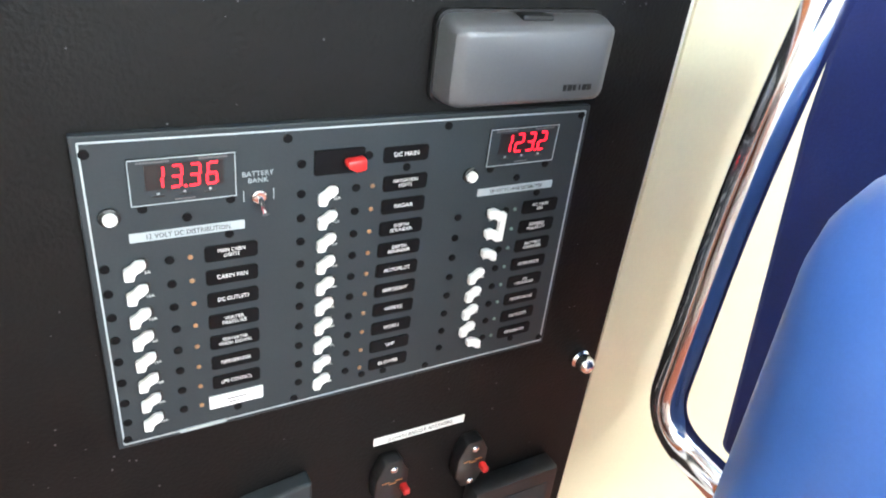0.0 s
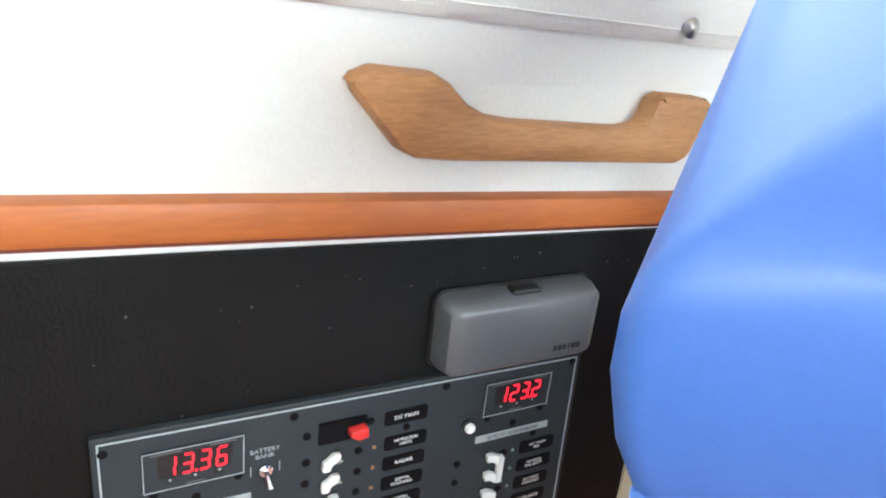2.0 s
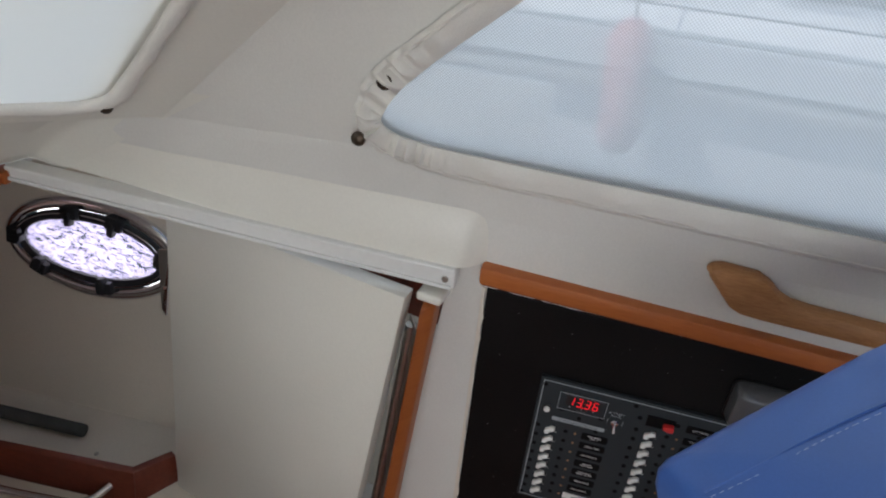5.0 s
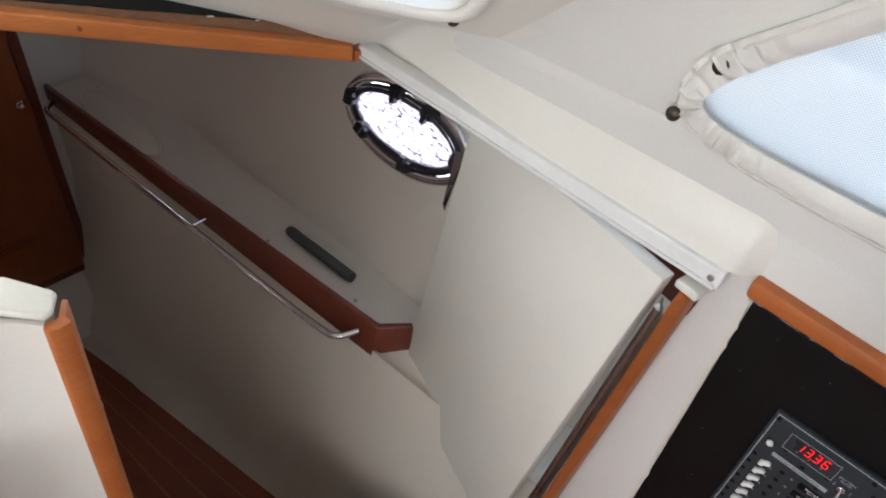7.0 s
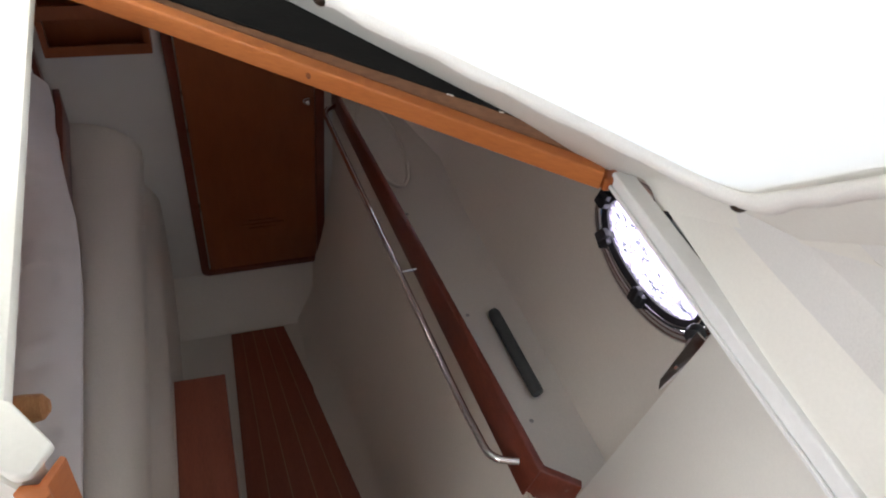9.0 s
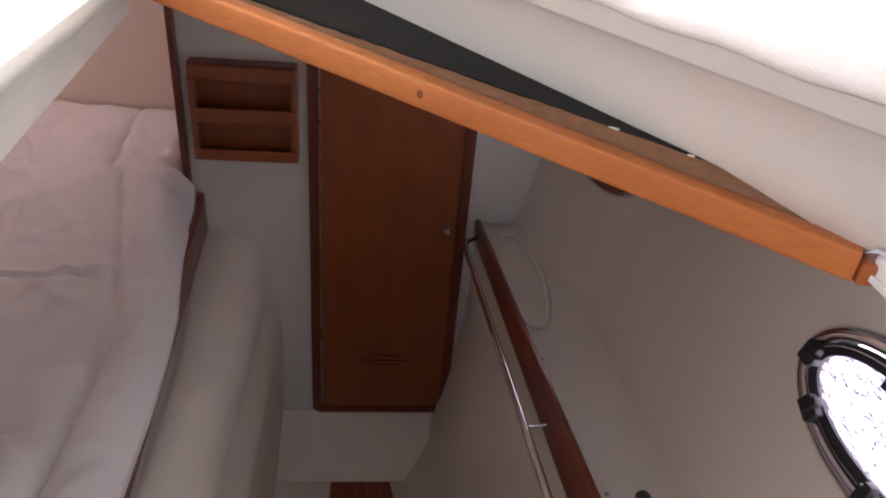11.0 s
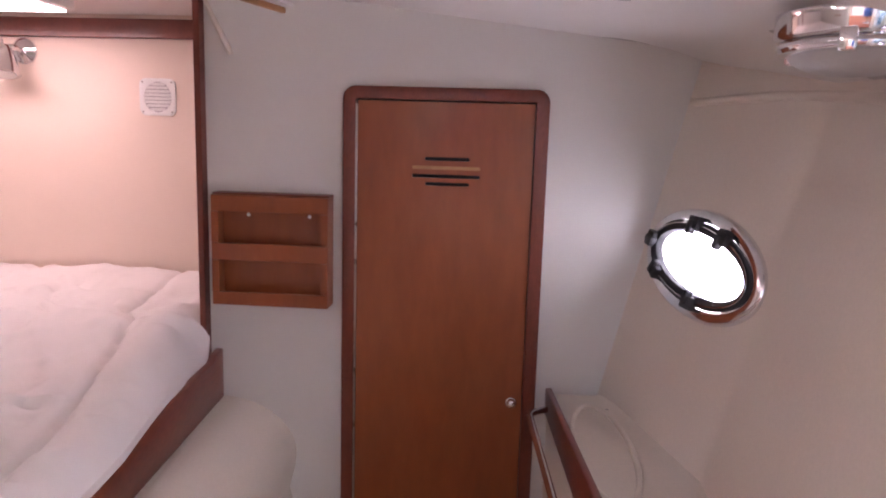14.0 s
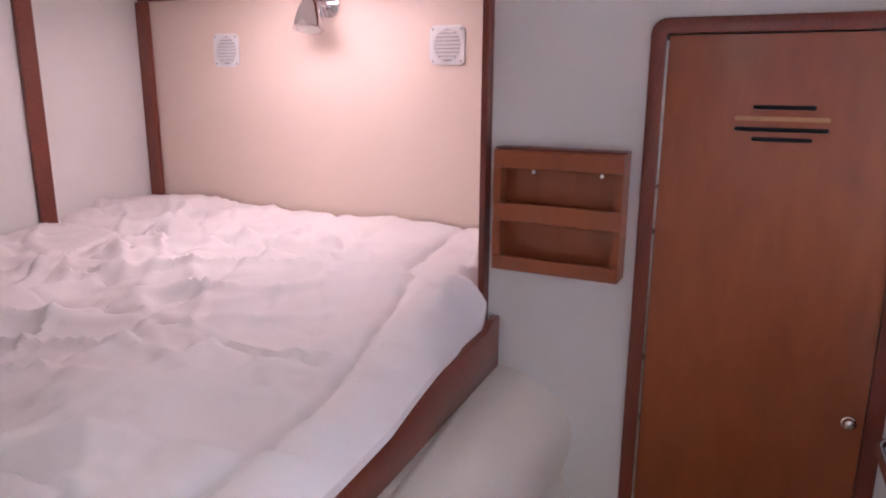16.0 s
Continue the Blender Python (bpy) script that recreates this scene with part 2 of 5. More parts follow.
def bend(pts, r=0.05, steps=6):
    """The points with their inner corners rounded."""
    pts = [Vector(p) for p in pts]
    out = [pts[0]]
    for a, b, c in zip(pts, pts[1:], pts[2:]):
        k = min(r, (a - b).length * 0.49, (c - b).length * 0.49)
        p, q = b + (a - b).normalized() * k, b + (c - b).normalized() * k
        for i in range(steps + 1):
            s = i / steps
            out.append(p * (1 - s) ** 2 + b * 2 * s * (1 - s) + q * s * s)
    return out + [pts[-1]]


def slab(outline, depth, holes=(), bevel=0.0):
    """A plate from points in 3D (one plane), thickened by the vector depth, with holes through it."""
    bm = bmesh.new()
    for loop in (outline, *holes):
        vs = [bm.verts.new(p) for p in loop]
        for i in range(len(vs)):
            bm.edges.new((vs[i - 1], vs[i]))
    if holes:
        bmesh.ops.triangle_fill(bm, edges=bm.edges[:], use_beauty=True)
    else:
        bm.faces.new(bm.verts[:])
    g = bmesh.ops.extrude_face_region(bm, geom=bm.faces[:])
    bmesh.ops.translate(bm, vec=Vector(depth), verts=[v for v in g["geom"] if isinstance(v, bmesh.types.BMVert)])
    if bevel:
        bmesh.ops.recalc_face_normals(bm, faces=bm.faces)
        es = [e for e in bm.edges if len(e.link_faces) == 2 and e.calc_face_angle(0) > 0.5]
        bmesh.ops.bevel(bm, geom=es, offset=bevel, segments=2, affect="EDGES", profile=0.5)
    return bm


def grid(fn, nu, nv):
    """A sheet of points fn(u, v), u and v from 0 to 1."""
    bm = bmesh.new()
    vs = [[bm.verts.new(fn(i / nu, j / nv)) for j in range(nv + 1)] for i in range(nu + 1)]
    for i in range(nu):
        for j in range(nv):
            bm.faces.new((vs[i][j], vs[i + 1][j], vs[i + 1][j + 1], vs[i][j + 1]))
    return bm


def thick(bm, depth):
    g = bmesh.ops.extrude_face_region(bm, geom=bm.faces[:])
    bmesh.ops.translate(bm, vec=Vector(depth), verts=[v for v in g["geom"] if isinstance(v, bmesh.types.BMVert)])
    return bm


def loft(rings, caps=True):
    bm = bmesh.new()
    vs = [[bm.verts.new(p) for p in r] for r in rings]
    n = len(rings[0])
    for a, b in zip(vs, vs[1:]):
        for j in range(n):
            bm.faces.new((a[j], a[(j + 1) % n], b[(j + 1) % n], b[j]))
    if caps:
        bm.faces.new(vs[0][::-1]), bm.faces.new(vs[-1])
    return bm


def round_rect(cx, cy, w, h, r, n=5):
    out = []
    for sx, sy, a0 in ((1, 1, 0), (-1, 1, 90), (-1, -1, 180), (1, -1, 270)):
        for i in range(n + 1):
            a = radians(a0 + 90 * i / n)
            out.append((cx + sx * (w / 2 - r) + r * math.cos(a), cy + sy * (h / 2 - r) + r * math.sin(a)))
    return out


def disc(c, axis, r, depth, n=16, dome=0.0):
    """A round stud at c along axis, with a domed end."""
    axis = Vector(axis).normalized()
    c = Vector(c)
    pts, rs = [c, c + axis * depth * 0.7, c + axis * depth], [r, r, r * 0.8]
    if dome:
        pts += [c + axis * (depth + dome * 0.7), c + axis * (depth + dome)]
        rs += [r * 0.55, r * 0.1]
    return tube(pts, rs, n)


def ellipse(cx, cy, a, b, n=36):
    return [(cx + a * math.cos(2 * math.pi * i / n), cy + b * math.sin(2 * math.pi * i / n)) for i in range(n)]

# ---- setting ----


def lean(z):
    """The inner face of the starboard wall leans inboard above the sill."""
    return 0.305 - 0.26 * max(0.0, z - 2.10)


def wall_pt(y, z, out=0.0):
    return Vector((lean(z) + out, y, z))


def hull_x(y, z):
    """The cabin's starboard side: flared upwards and drawn in towards the bow."""
    base = 0.535 - 0.035 * max(0, y - 0.1) - 0.02 * max(0, y - 0.75) ** 2 - 0.36 * max(0, y - 1.3) ** 2
    flat = min(1.0, ((y - 1.557) / 0.25) ** 2)
    if y < 1.307:
        flat = max(0.0, (y - 0.9) / 0.407) ** 2
    elif y > 1.70:
        flat *= max(0.35, 1 - 6.5 * (y - 1.70))
    return base + 0.0225 * flat + 0.23 * (z - 1.1)


def ceil_z(x, y):
    return 1.984 + 0.12 * (0.257 - x) + 0.06 * max(0, y - 0.3) - 0.9 * max(0, x - 0.42) ** 2


def struct(name, bm, mat, label, category, smooth=False):
    return tagged(part(name, bm, mat, None, "", smooth), label, category, kind="structure")


# Pilothouse sole and steps down
struct("floor_pilothouse", slab([(0.31, -0.62, 0.95), (0.31, -3.2, 0.95), (-2.62, -3.2, 0.95), (-2.62, 0.2, 0.95), (-0.50, -0.1, 0.95)], (0, 0, -0.05)), SOLE, "brown teak pilothouse floor", "floor")

# Starboard wall: lower part up to the sill, upper part with the window
struct("wall_starboard", slab([(0.3052, -0.64, 0.95), (0.3052, -3.2, 0.95), (0.3052, -3.2, 2.10), (0.3052, -0.64, 2.10)], (0.05, 0, 0)), VINYL_WHITE, "white vinyl side wall under the window", "wall")
WIN = [(-0.50, 2.185), (-0.535, 2.26), (-1.0, 2.70), (-1.06, 2.72), (-2.6, 2.72), (-2.62, 2.70), (-2.62, 2.16), (-2.6, 2.145), (-0.60, 2.145), (-0.53, 2.155)]
EDGE = [(0.10, 2.06), (-0.13, 2.12), (-0.19, 2.19), (-0.95, 2.97), (-3.2, 2.97), (-3.2, 2.06)]
struct("wall_starboard_upper", slab([wall_pt(y, z) for y, z in EDGE], (0.035, 0, 0), [[wall_pt(y, z) for y, z in WIN]]), VINYL_WHITE, "white window surround leaning inboard", "wall")
struct("window_1", slab([wall_pt(y, z, 0.018) for y, z in WIN], (0.005, 0, 0)), GLASS, "clear side window behind a mesh cover", "window").visible_shadow = False

struct("window_sill", slab([wall_pt(y, z, 0.006) for y, z in ((-0.512, 2.200), (-0.506, 2.182), (-0.53, 2.160), (-0.60, 2.150), (-2.61, 2.146), (-2.61, 2.164), (-0.60, 2.178), (-0.545, 2.190), (-0.528, 2.206))], (0.008, 0, 0)), SILL, "grey rubber sill of the side window", "window frame")

# Unseen roof, port side and back added round the pilothouse, with openings for daylight
struct("ceiling_pilothouse", box((-2.7, -3.25, 2.97), (0.40, 1.6, 3.03)), CEILING, "unseen white pilothouse overhead, added to close the room", "ceiling")
struct("wall_port", slab([(-2.62, -3.2, -0.06), (-2.62, 2.3, -0.06), (-2.62, 2.3, 2.97), (-2.62, -3.2, 2.97)], (-0.05, 0, 0), [[(-2.62, -2.6, 2.15), (-2.62, 0.1, 2.15), (-2.62, 0.1, 2.75), (-2.62, -2.6, 2.75)]]), VINYL_WHITE, "unseen white port side wall with an opening added for light", "wall")
struct("wall_aft", slab([(-2.62, -3.2, 0.95), (0.36, -3.2, 0.95), (0.36, -3.2, 2.97), (-2.62, -3.2, 2.97)], (0, -0.05, 0), [[(-1.6, -3.2, 2.0), (-0.2, -3.2, 2.0), (-0.2, -3.2, 2.75), (-1.6, -3.2, 2.75)]]), VINYL_WHITE, "unseen white aft wall with an opening added for light", "wall")

# Windshield: a raked pane over the dash
W0, WU, WV = Vector((0.229, -0.168, 2.170)), Vector((-0.665, 0.745, 0.085)), Vector((-0.252, -0.674, 0.694))
WN = WU.cross(WV).normalized()


def ws(u, v, n=0.0):
    return W0 + WU * u + WV * v + WN * n


struct("windshield_frame", slab([ws(-0.12, -0.06), ws(1.9, -0.06), ws(1.9, 1.1), ws(-0.12, 1.1)], WN * 0.02, [[ws(0.02, 0.03), ws(0.05, 0.0), ws(1.8, 0.0), ws(1.8, 1.0), ws(0.02, 1.0)]]), GELCOAT, "white windshield surround", "window frame")
struct("windshield", slab([ws(0.0, -0.005, -0.004), ws(1.85, -0.005, -0.004), ws(1.85, 1.05, -0.004), ws(0.0, 1.05, -0.004)], WN * 0.003), SHADE, "white cloth cover over the windshield pane", "window")

# Dash between windshield and companionway hatch
D0, D1 = Vector((0.262, 0.095, 2.0)), Vector((-0.62, 1.085, 2.11))


def dash(u, v):
    lip = D0.lerp(D1, u)
    top = ws(-0.02 + 1.36 * u, -0.03)
    p = lip.lerp(top, v)
    return p + Vector((0, 0, 0.03 * math.sin(math.pi * v)))


struct("dash_starboard", thick(grid(dash, 12, 8), (0.015, 0.03, -0.02)), GELCOAT, "white moulded dash lip under the windshield", "dash", True)

# Coaming along the starboard side of the hatch


def coaming(u, v):
    """A soft moulded band that grows out of the wall and fades back into it at its aft end."""
    y = -0.684 + 0.80 * u
    lo, hi = 1.984 + 0.012 * u, 2.082 - 0.022 * u
    k = min(1.0, v / 0.8)
    out = 0.009 * k * k * (3 - 2 * k) + 0.017 * v
    e = max(0.0, min(1.0, (y + 0.682) / 0.038))
    g = max(0.0, min(1.0, (0.93 - u) / 0.5))
    out *= e * e * (3 - 2 * e) * g * g * (3 - 2 * g)
    return Vector((0.3065 - out, y, hi + (lo - hi) * v))


struct("coaming_starboard", thick(grid(coaming, 60, 16), (0.03, 0, -0.002)), GELCOAT, "white moulded hatch coaming", "coaming", True)


def fillet(u, v):
    """The soft hollow where the dash flows into the side wall."""
    a = dash(0.0, u) + Vector((0.004, 0, 0.002))
    z = 1.985 + 0.19 * u
    b = Vector((lean(z) - 0.0012, 0.02 - 0.30 * u, z))
    k = v * v * (3 - 2 * v)
    return a.lerp(b, v) + Vector((0.012 * math.sin(math.pi * v), 0, 0.012 * math.sin(math.pi * k)))


struct("dash_fillet", thick(grid(fillet, 14, 14), (0.006, 0.012, -0.004)), GELCOAT, "white moulded hollow between dash and side wall", "dash", True)
track = struct("hatch_track", slab([(0.272, -0.645, 1.952), (0.268, 0.095, 1.974), (0.268, 0.095, 1.997), (0.272, -0.645, 1.985)], (0.03, 0, 0), bevel=0.003), WHITE, "white hatch slide track", "track")
part("track_lip", slab([(0.267, -0.640, 1.953), (0.263, 0.095, 1.975), (0.263, 0.095, 1.981), (0.267, -0.640, 1.959)], (0.004, 0, 0), bevel=0.001), WHITE, track)
part("screw", tube([(0.272, -0.630, 1.968), (0.2695, -0.630, 1.968), (0.2690, -0.630, 1.968)], [0.005, 0.005, 0.003], 12), STEEL, track, "small steel screw", True)
# Dark sheet added in the gap over the open door in place of its shade.
struct("door_top_shade", slab([(0.318, -0.62, 1.84), (0.44, -0.02, 1.84), (0.44, -0.02, 1.985), (0.318, -0.62, 1.955)], (0.01, 0, 0)), MAHOGANY, "dark sheet standing in for the shade above the open door", "recess")

# Port console: the white block beside the hatch
struct("console_port", slab([(-0.49, 0.60, 2.075), (-0.49, -0.16, 1.99), (-2.62, 0.2, 2.10), (-2.62, 1.9, 2.2), (-0.9, 1.3, 2.13)], (0, 0, -0.035)), GELCOAT, "white console top", "console")
struct("wall_companionway_port", slab([(-0.47, -0.17, 0.95), (-2.62, 0.18, 0.95), (-2.62, 0.18, 2.05), (-0.47, -0.17, 1.98)], (0.01, 0.04, 0)), GELCOAT, "white companionway bulkhead", "wall")

# Cabin
struct("floor_cabin", box((-2.62, -3.2, -0.06), (1.0, 2.4, -0.012)), LINER, "cream cabin sole liner", "floor")
struct("wall_forward", slab([(-0.76, 1.81, 0.0), (0.75, 1.81, 0.0), (0.75, 1.81, 2.3), (-0.76, 1.81, 2.3)], (0, 0.03, 0), [[(-0.35, 1.81, 0.2), (0.17, 1.81, 0.2), (0.17, 1.81, 1.91), (-0.35, 1.81, 1.91)]]), VINYL_WHITE, "white vinyl forward bulkhead", "wall")
PY1, PZ1, PY2, PZ2, PA, PB, TILT2 = 0.308, 1.552, 1.557, 1.518, 0.235, 0.128, -6.0
PORTS = ((PY1, PZ1, PA, PB), (PY2, PZ2, 0.255, 0.118))
hull_bm = grid(lambda u, v: Vector((hull_x(-0.7 + 2.55 * u, 1.09 + 1.0 * v), -0.7 + 2.55 * u, 1.09 + 1.0 * v)), 170, 70)
gone = []
for fc in hull_bm.faces:
    c = fc.calc_center_median()
    if any(((c.y - py) / (pa - 0.025)) ** 2 + ((c.z - pz) / (pb - 0.025)) ** 2 < 1 for py, pz, pa, pb in PORTS):
        gone.append(fc)
bmesh.ops.delete(hull_bm, geom=gone, context="FACES")
struct("wall_hull", thick(hull_bm, (0.02, 0, 0)), LINER, "cream hull side lining", "wall", True)
# Three unseen walls, added to keep outside light from leaking into the cabin.
struct("wall_hull_lower", box((0.60, -3.2, -0.06), (0.64, 1.9, 1.09)), LINER, "unseen lower hull side added to stop stray light", "wall")
struct("light_stop_bow", box((-0.74, 1.90, -0.06), (1.0, 1.94, 2.4)), LINER, "unseen wall added behind the bulkhead to stop stray light", "wall")
struct("light_stop_aft", box((-2.6, -1.02, -0.012), (0.6, -1.0, 0.90)), LINER, "unseen wall added under the pilothouse floor to stop stray light", "wall")
struct("ceiling_cabin", thick(grid(lambda u, v: Vector((-0.75 + 1.55 * v, 0.1 + 1.72 * u + (1 - u) * max(0, min(0.52, (0.257 - (-0.75 + 1.55 * v)) * 0.71)), ceil_z(-0.75 + 1.55 * v, 0.1 + 1.72 * u))), 12, 20), (0, 0, 0.006)), CEILING, "glossy white cabin overhead", "ceiling", True)

# ---- switchboard on the starboard wall ----
BX = 0.300


def facing(y, z, x):
    """A frame on the starboard wall: x aft along the wall, y up, z into the room."""
    return Matrix(((0, 0, -1, x), (-1, 0, 0, y), (0, 1, 0, z), (0, 0, 0, 1)))


def words(text, y, z, size, mat, parent, x, name="lettering", wide=1.0):
    cu = bpy.data.curves.new(name, "FONT")
    cu.body, cu.size, cu.align_x, cu.align_y, cu.extrude, cu.resolution_u = text, size, "CENTER", "CENTER", 0.0001, 2
    cu.space_line = 0.95
    tmp = bpy.data.objects.new(name, cu)
    me = bpy.data.meshes.new_from_object(tmp)
    bpy.data.objects.remove(tmp)
    me.transform(facing(y, z, x) @ Matrix.Diagonal((wide, 1, 1, 1)))
    me.materials.clear()
    me.materials.append(mat)
    ob = new(name, me)
    ob.parent = parent
    return ob


def plate(y, z, w, h, x0, x1, r=0.0, bevel=0.0):
    """A plate on the wall from x0 (front) to x1, with rounded corners."""
    pts = round_rect(y, z, w, h, r, 4) if r else [(y - w / 2, z - h / 2), (y + w / 2, z - h / 2), (y + w / 2, z + h / 2), (y - w / 2, z + h / 2)]
    return slab([(x0, a, b) for a, b in pts], (x1 - x0, 0, 0), bevel=bevel)


sb = thing("switchboard", "black laminate switchboard with chipped pale edges on the wall", "switchboard")
part("board", slab([(BX, -0.688, 1.10), (BX, -1.345, 1.10), (BX, -1.325, 1.925), (BX, -0.688, 1.946)], (0.014, 0, 0), bevel=0.001), BLACK, sb)
chip_side = random.Random(9)
aft_edge = [(BX - 0.002, -0.6865 + chip_side.choice((0, 0, 0.0015, -0.0012, -0.003)), 1.10 + 0.848 * k / 60) for k in range(61)]
part("edge_strip", slab([(BX - 0.002, -0.681, 1.948), (BX - 0.002, -0.681, 1.10)] + aft_edge, (0.016, 0, 0)), LINER, sb, "chipped cream edge strip")
chip = random.Random(4)
low_edge = [(BX - 0.002, -0.681 - 0.644 * k / 70, 1.9505 - 0.0215 * k / 70 + chip.choice((0, 0, 0, 0.0012, -0.0008))) for k in range(71)]
part("edge_strip", slab(low_edge + [(BX - 0.002, -1.325, 1.9325), (BX - 0.002, -0.681, 1.9565)], (0.016, 0, 0)), WHITE, sb, "chipped white edge strip")

speck = random.Random(21)
dust = bmesh.new()
for k in range(170):
    y_, z_, r_ = speck.uniform(-0.70, -1.30), 1.915 - 0.75 * speck.random() ** 1.6, speck.uniform(0.0004, 0.0014)
    vs_ = [dust.verts.new((BX - 0.0004, y_ + r_ * speck.uniform(0.6, 1.2) * math.cos(a), z_ + r_ * speck.uniform(0.6, 1.5) * math.sin(a))) for a in (0, 1.2, 2.5, 3.8, 5.0)]
    dust.faces.new(vs_)
tagged(part("specks", dust, RADIO, sb), "pale dust specks", kind="stuff")

rail = thing("trim_rail", "varnished orange teak rail along the top of the switchboard", "trim")
part("rail", slab([(0.286, -0.676, 1.960), (0.286, -1.62, 1.923), (0.286, -1.62, 1.951), (0.286, -0.676, 1.990)], (0.03, 0, 0), bevel=0.005), TEAK, rail, smooth=True)

# Thin dark strip added as the line of shadow below the rail.
part("under_rail_shade", slab([(0.2905, -0.680, 1.9575), (0.2905, -1.62, 1.9205), (0.2905, -1.62, 1.9235), (0.2905, -0.680, 1.9605)], (0.012, 0, 0)), MAHOGANY, rail, "dark strip standing in for the shadow under the rail")

bp_ = thing("breaker_panel", "grey marine breaker panel with white levers and red meters", "electrical panel")
PX = 0.2925
part("plate", slab([(PX, -0.792, 1.524), (PX, -1.236, 1.523), (PX, -1.226, 1.806), (PX, -0.792, 1.810)], (0.0075, 0, 0), bevel=0.0012), PANEL, bp_)
F = PX - 0.0006
for a, b in (((-0.797, 1.529), (-1.231, 1.528)), ((-1.231, 1.528), (-1.221, 1.801)), ((-1.221, 1.801), (-0.797, 1.805)), ((-0.797, 1.805), (-0.797, 1.529))):
    dy, dz = b[0] - a[0], b[1] - a[1]
    ln = math.hypot(dy, dz)
    ny, nz = -dz / ln * 0.0007, dy / ln * 0.0007
    part("border_line", slab([(F, a[0] + ny, a[1] + nz), (F, b[0] + ny, b[1] + nz), (F, b[0] - ny, b[1] - nz), (F, a[0] - ny, a[1] - nz)], (0.0006, 0, 0)), GREYLABEL, bp_)

PITCH = 0.02185


def breaker_base():
    bm = plate(0, 0, 0.0085, 0.0115, -0.0008, 0.0006, 0.004)
    return bm


def lever_mesh(on):
    """A rocker lever: a wide tongue that stands off to one side and droops."""
    s = -1 if on else 1
    ring = [(0.0, 0.0048), (0.0035 * s, 0.0050), (0.0075 * s, 0.0012), (0.0125 * s, -0.0015), (0.0128 * s, -0.0105), (0.0062 * s, -0.0110), (0.0045 * s, -0.0055), (0.0, -0.0030), (-0.003 * s, 0.0), (-0.003 * s, 0.0045)]
    if on:
        ring = [(0.003, 0.0045), (-0.004, 0.0055), (-0.0135, 0.0005), (-0.0145, -0.0085), (-0.0095, -0.0088), (-0.004, -0.0042), (0.002, -0.0035)]
    bm = slab([(-0.0065, y, z) for y, z in ring], (0.006, 0, 0), bevel=0.0011)
    return bm


BASE = finish("breaker_body", breaker_base(), DARK)
OFF = finish("lever", lever_mesh(False), WHITE, True)
ON = finish("lever", lever_mesh(True), WHITE, True)
SCREW = finish("screw", slab([(-0.0012, a, b) for a, b in ellipse(0, 0, 0.0037, 0.0037, 12)], (0.0016, 0, 0), bevel=0.0005), PLATE)
PILOT = finish("indicator", slab([(-0.0012, a, b) for a, b in ellipse(0, 0, 0.0020, 0.0020, 10)], (0.0016, 0, 0), bevel=0.0004), material("amber_indicator", (0.32, 0.17, 0.08), 0.3, bump=0))
GREEN = finish("indicator", slab([(-0.0012, a, b) for a, b in ellipse(0, 0, 0.0018, 0.0018, 10)], (0.0016, 0, 0), bevel=0.0004), material("pale_indicator", (0.16, 0.24, 0.20), 0.3, bump=0))
LABEL = finish("name_plate", slab([(-0.0012, a, b) for a, b in round_rect(0, 0, 0.0415, 0.0145, 0.003, 3)], (0.0016, 0, 0), bevel=0.0003), PLATE)
SOURCES = (BASE, OFF, ON, SCREW, PILOT, GREEN, LABEL)


def put(src, y, z, parent, label="", x=None):
    ob = bpy.data.objects.new(src.name.split(".")[0], src.data)
    scene.collection.objects.link(ob)
    ob.location = (PX if x is None else x, y, z)
    ob.parent = parent
    if label:
        tagged(ob, label)
    return ob


COLUMNS = (
    (-0.8265, 1.706, 8, -0.862, -0.893, -0.802, ("MAIN CABIN\nLIGHTS", "CABIN FAN", "DC OUTLETS", "WATER\nPRESSURE", "SEAWATER\nWASH DOWN", "REFRIGERATOR", "LPG CONTROL", "")),
    (-0.975, 1.749, 10, -1.010, -1.040, -0.949, ("NAVIGATION\nLIGHTS", "RADAR", "DEPTH\nSOUNDER", "DEPTH\nSOUNDER", "AUTOPILOT", "SEARCHLIGHT", "WIPERS", "HORN", "VHF", "BLOWER")),
    (-1.1315, 1.706, 8, -1.161, -1.190, -1.098, ("AC MAIN\n50A", "REVERSE\nPOLARITY", "BATTERY\nCHARGER", "WATER HEATER", "AIR\nCONDITIONER", "MICROWAVE", "OUTLETS", "REFRIGERATOR")),
)
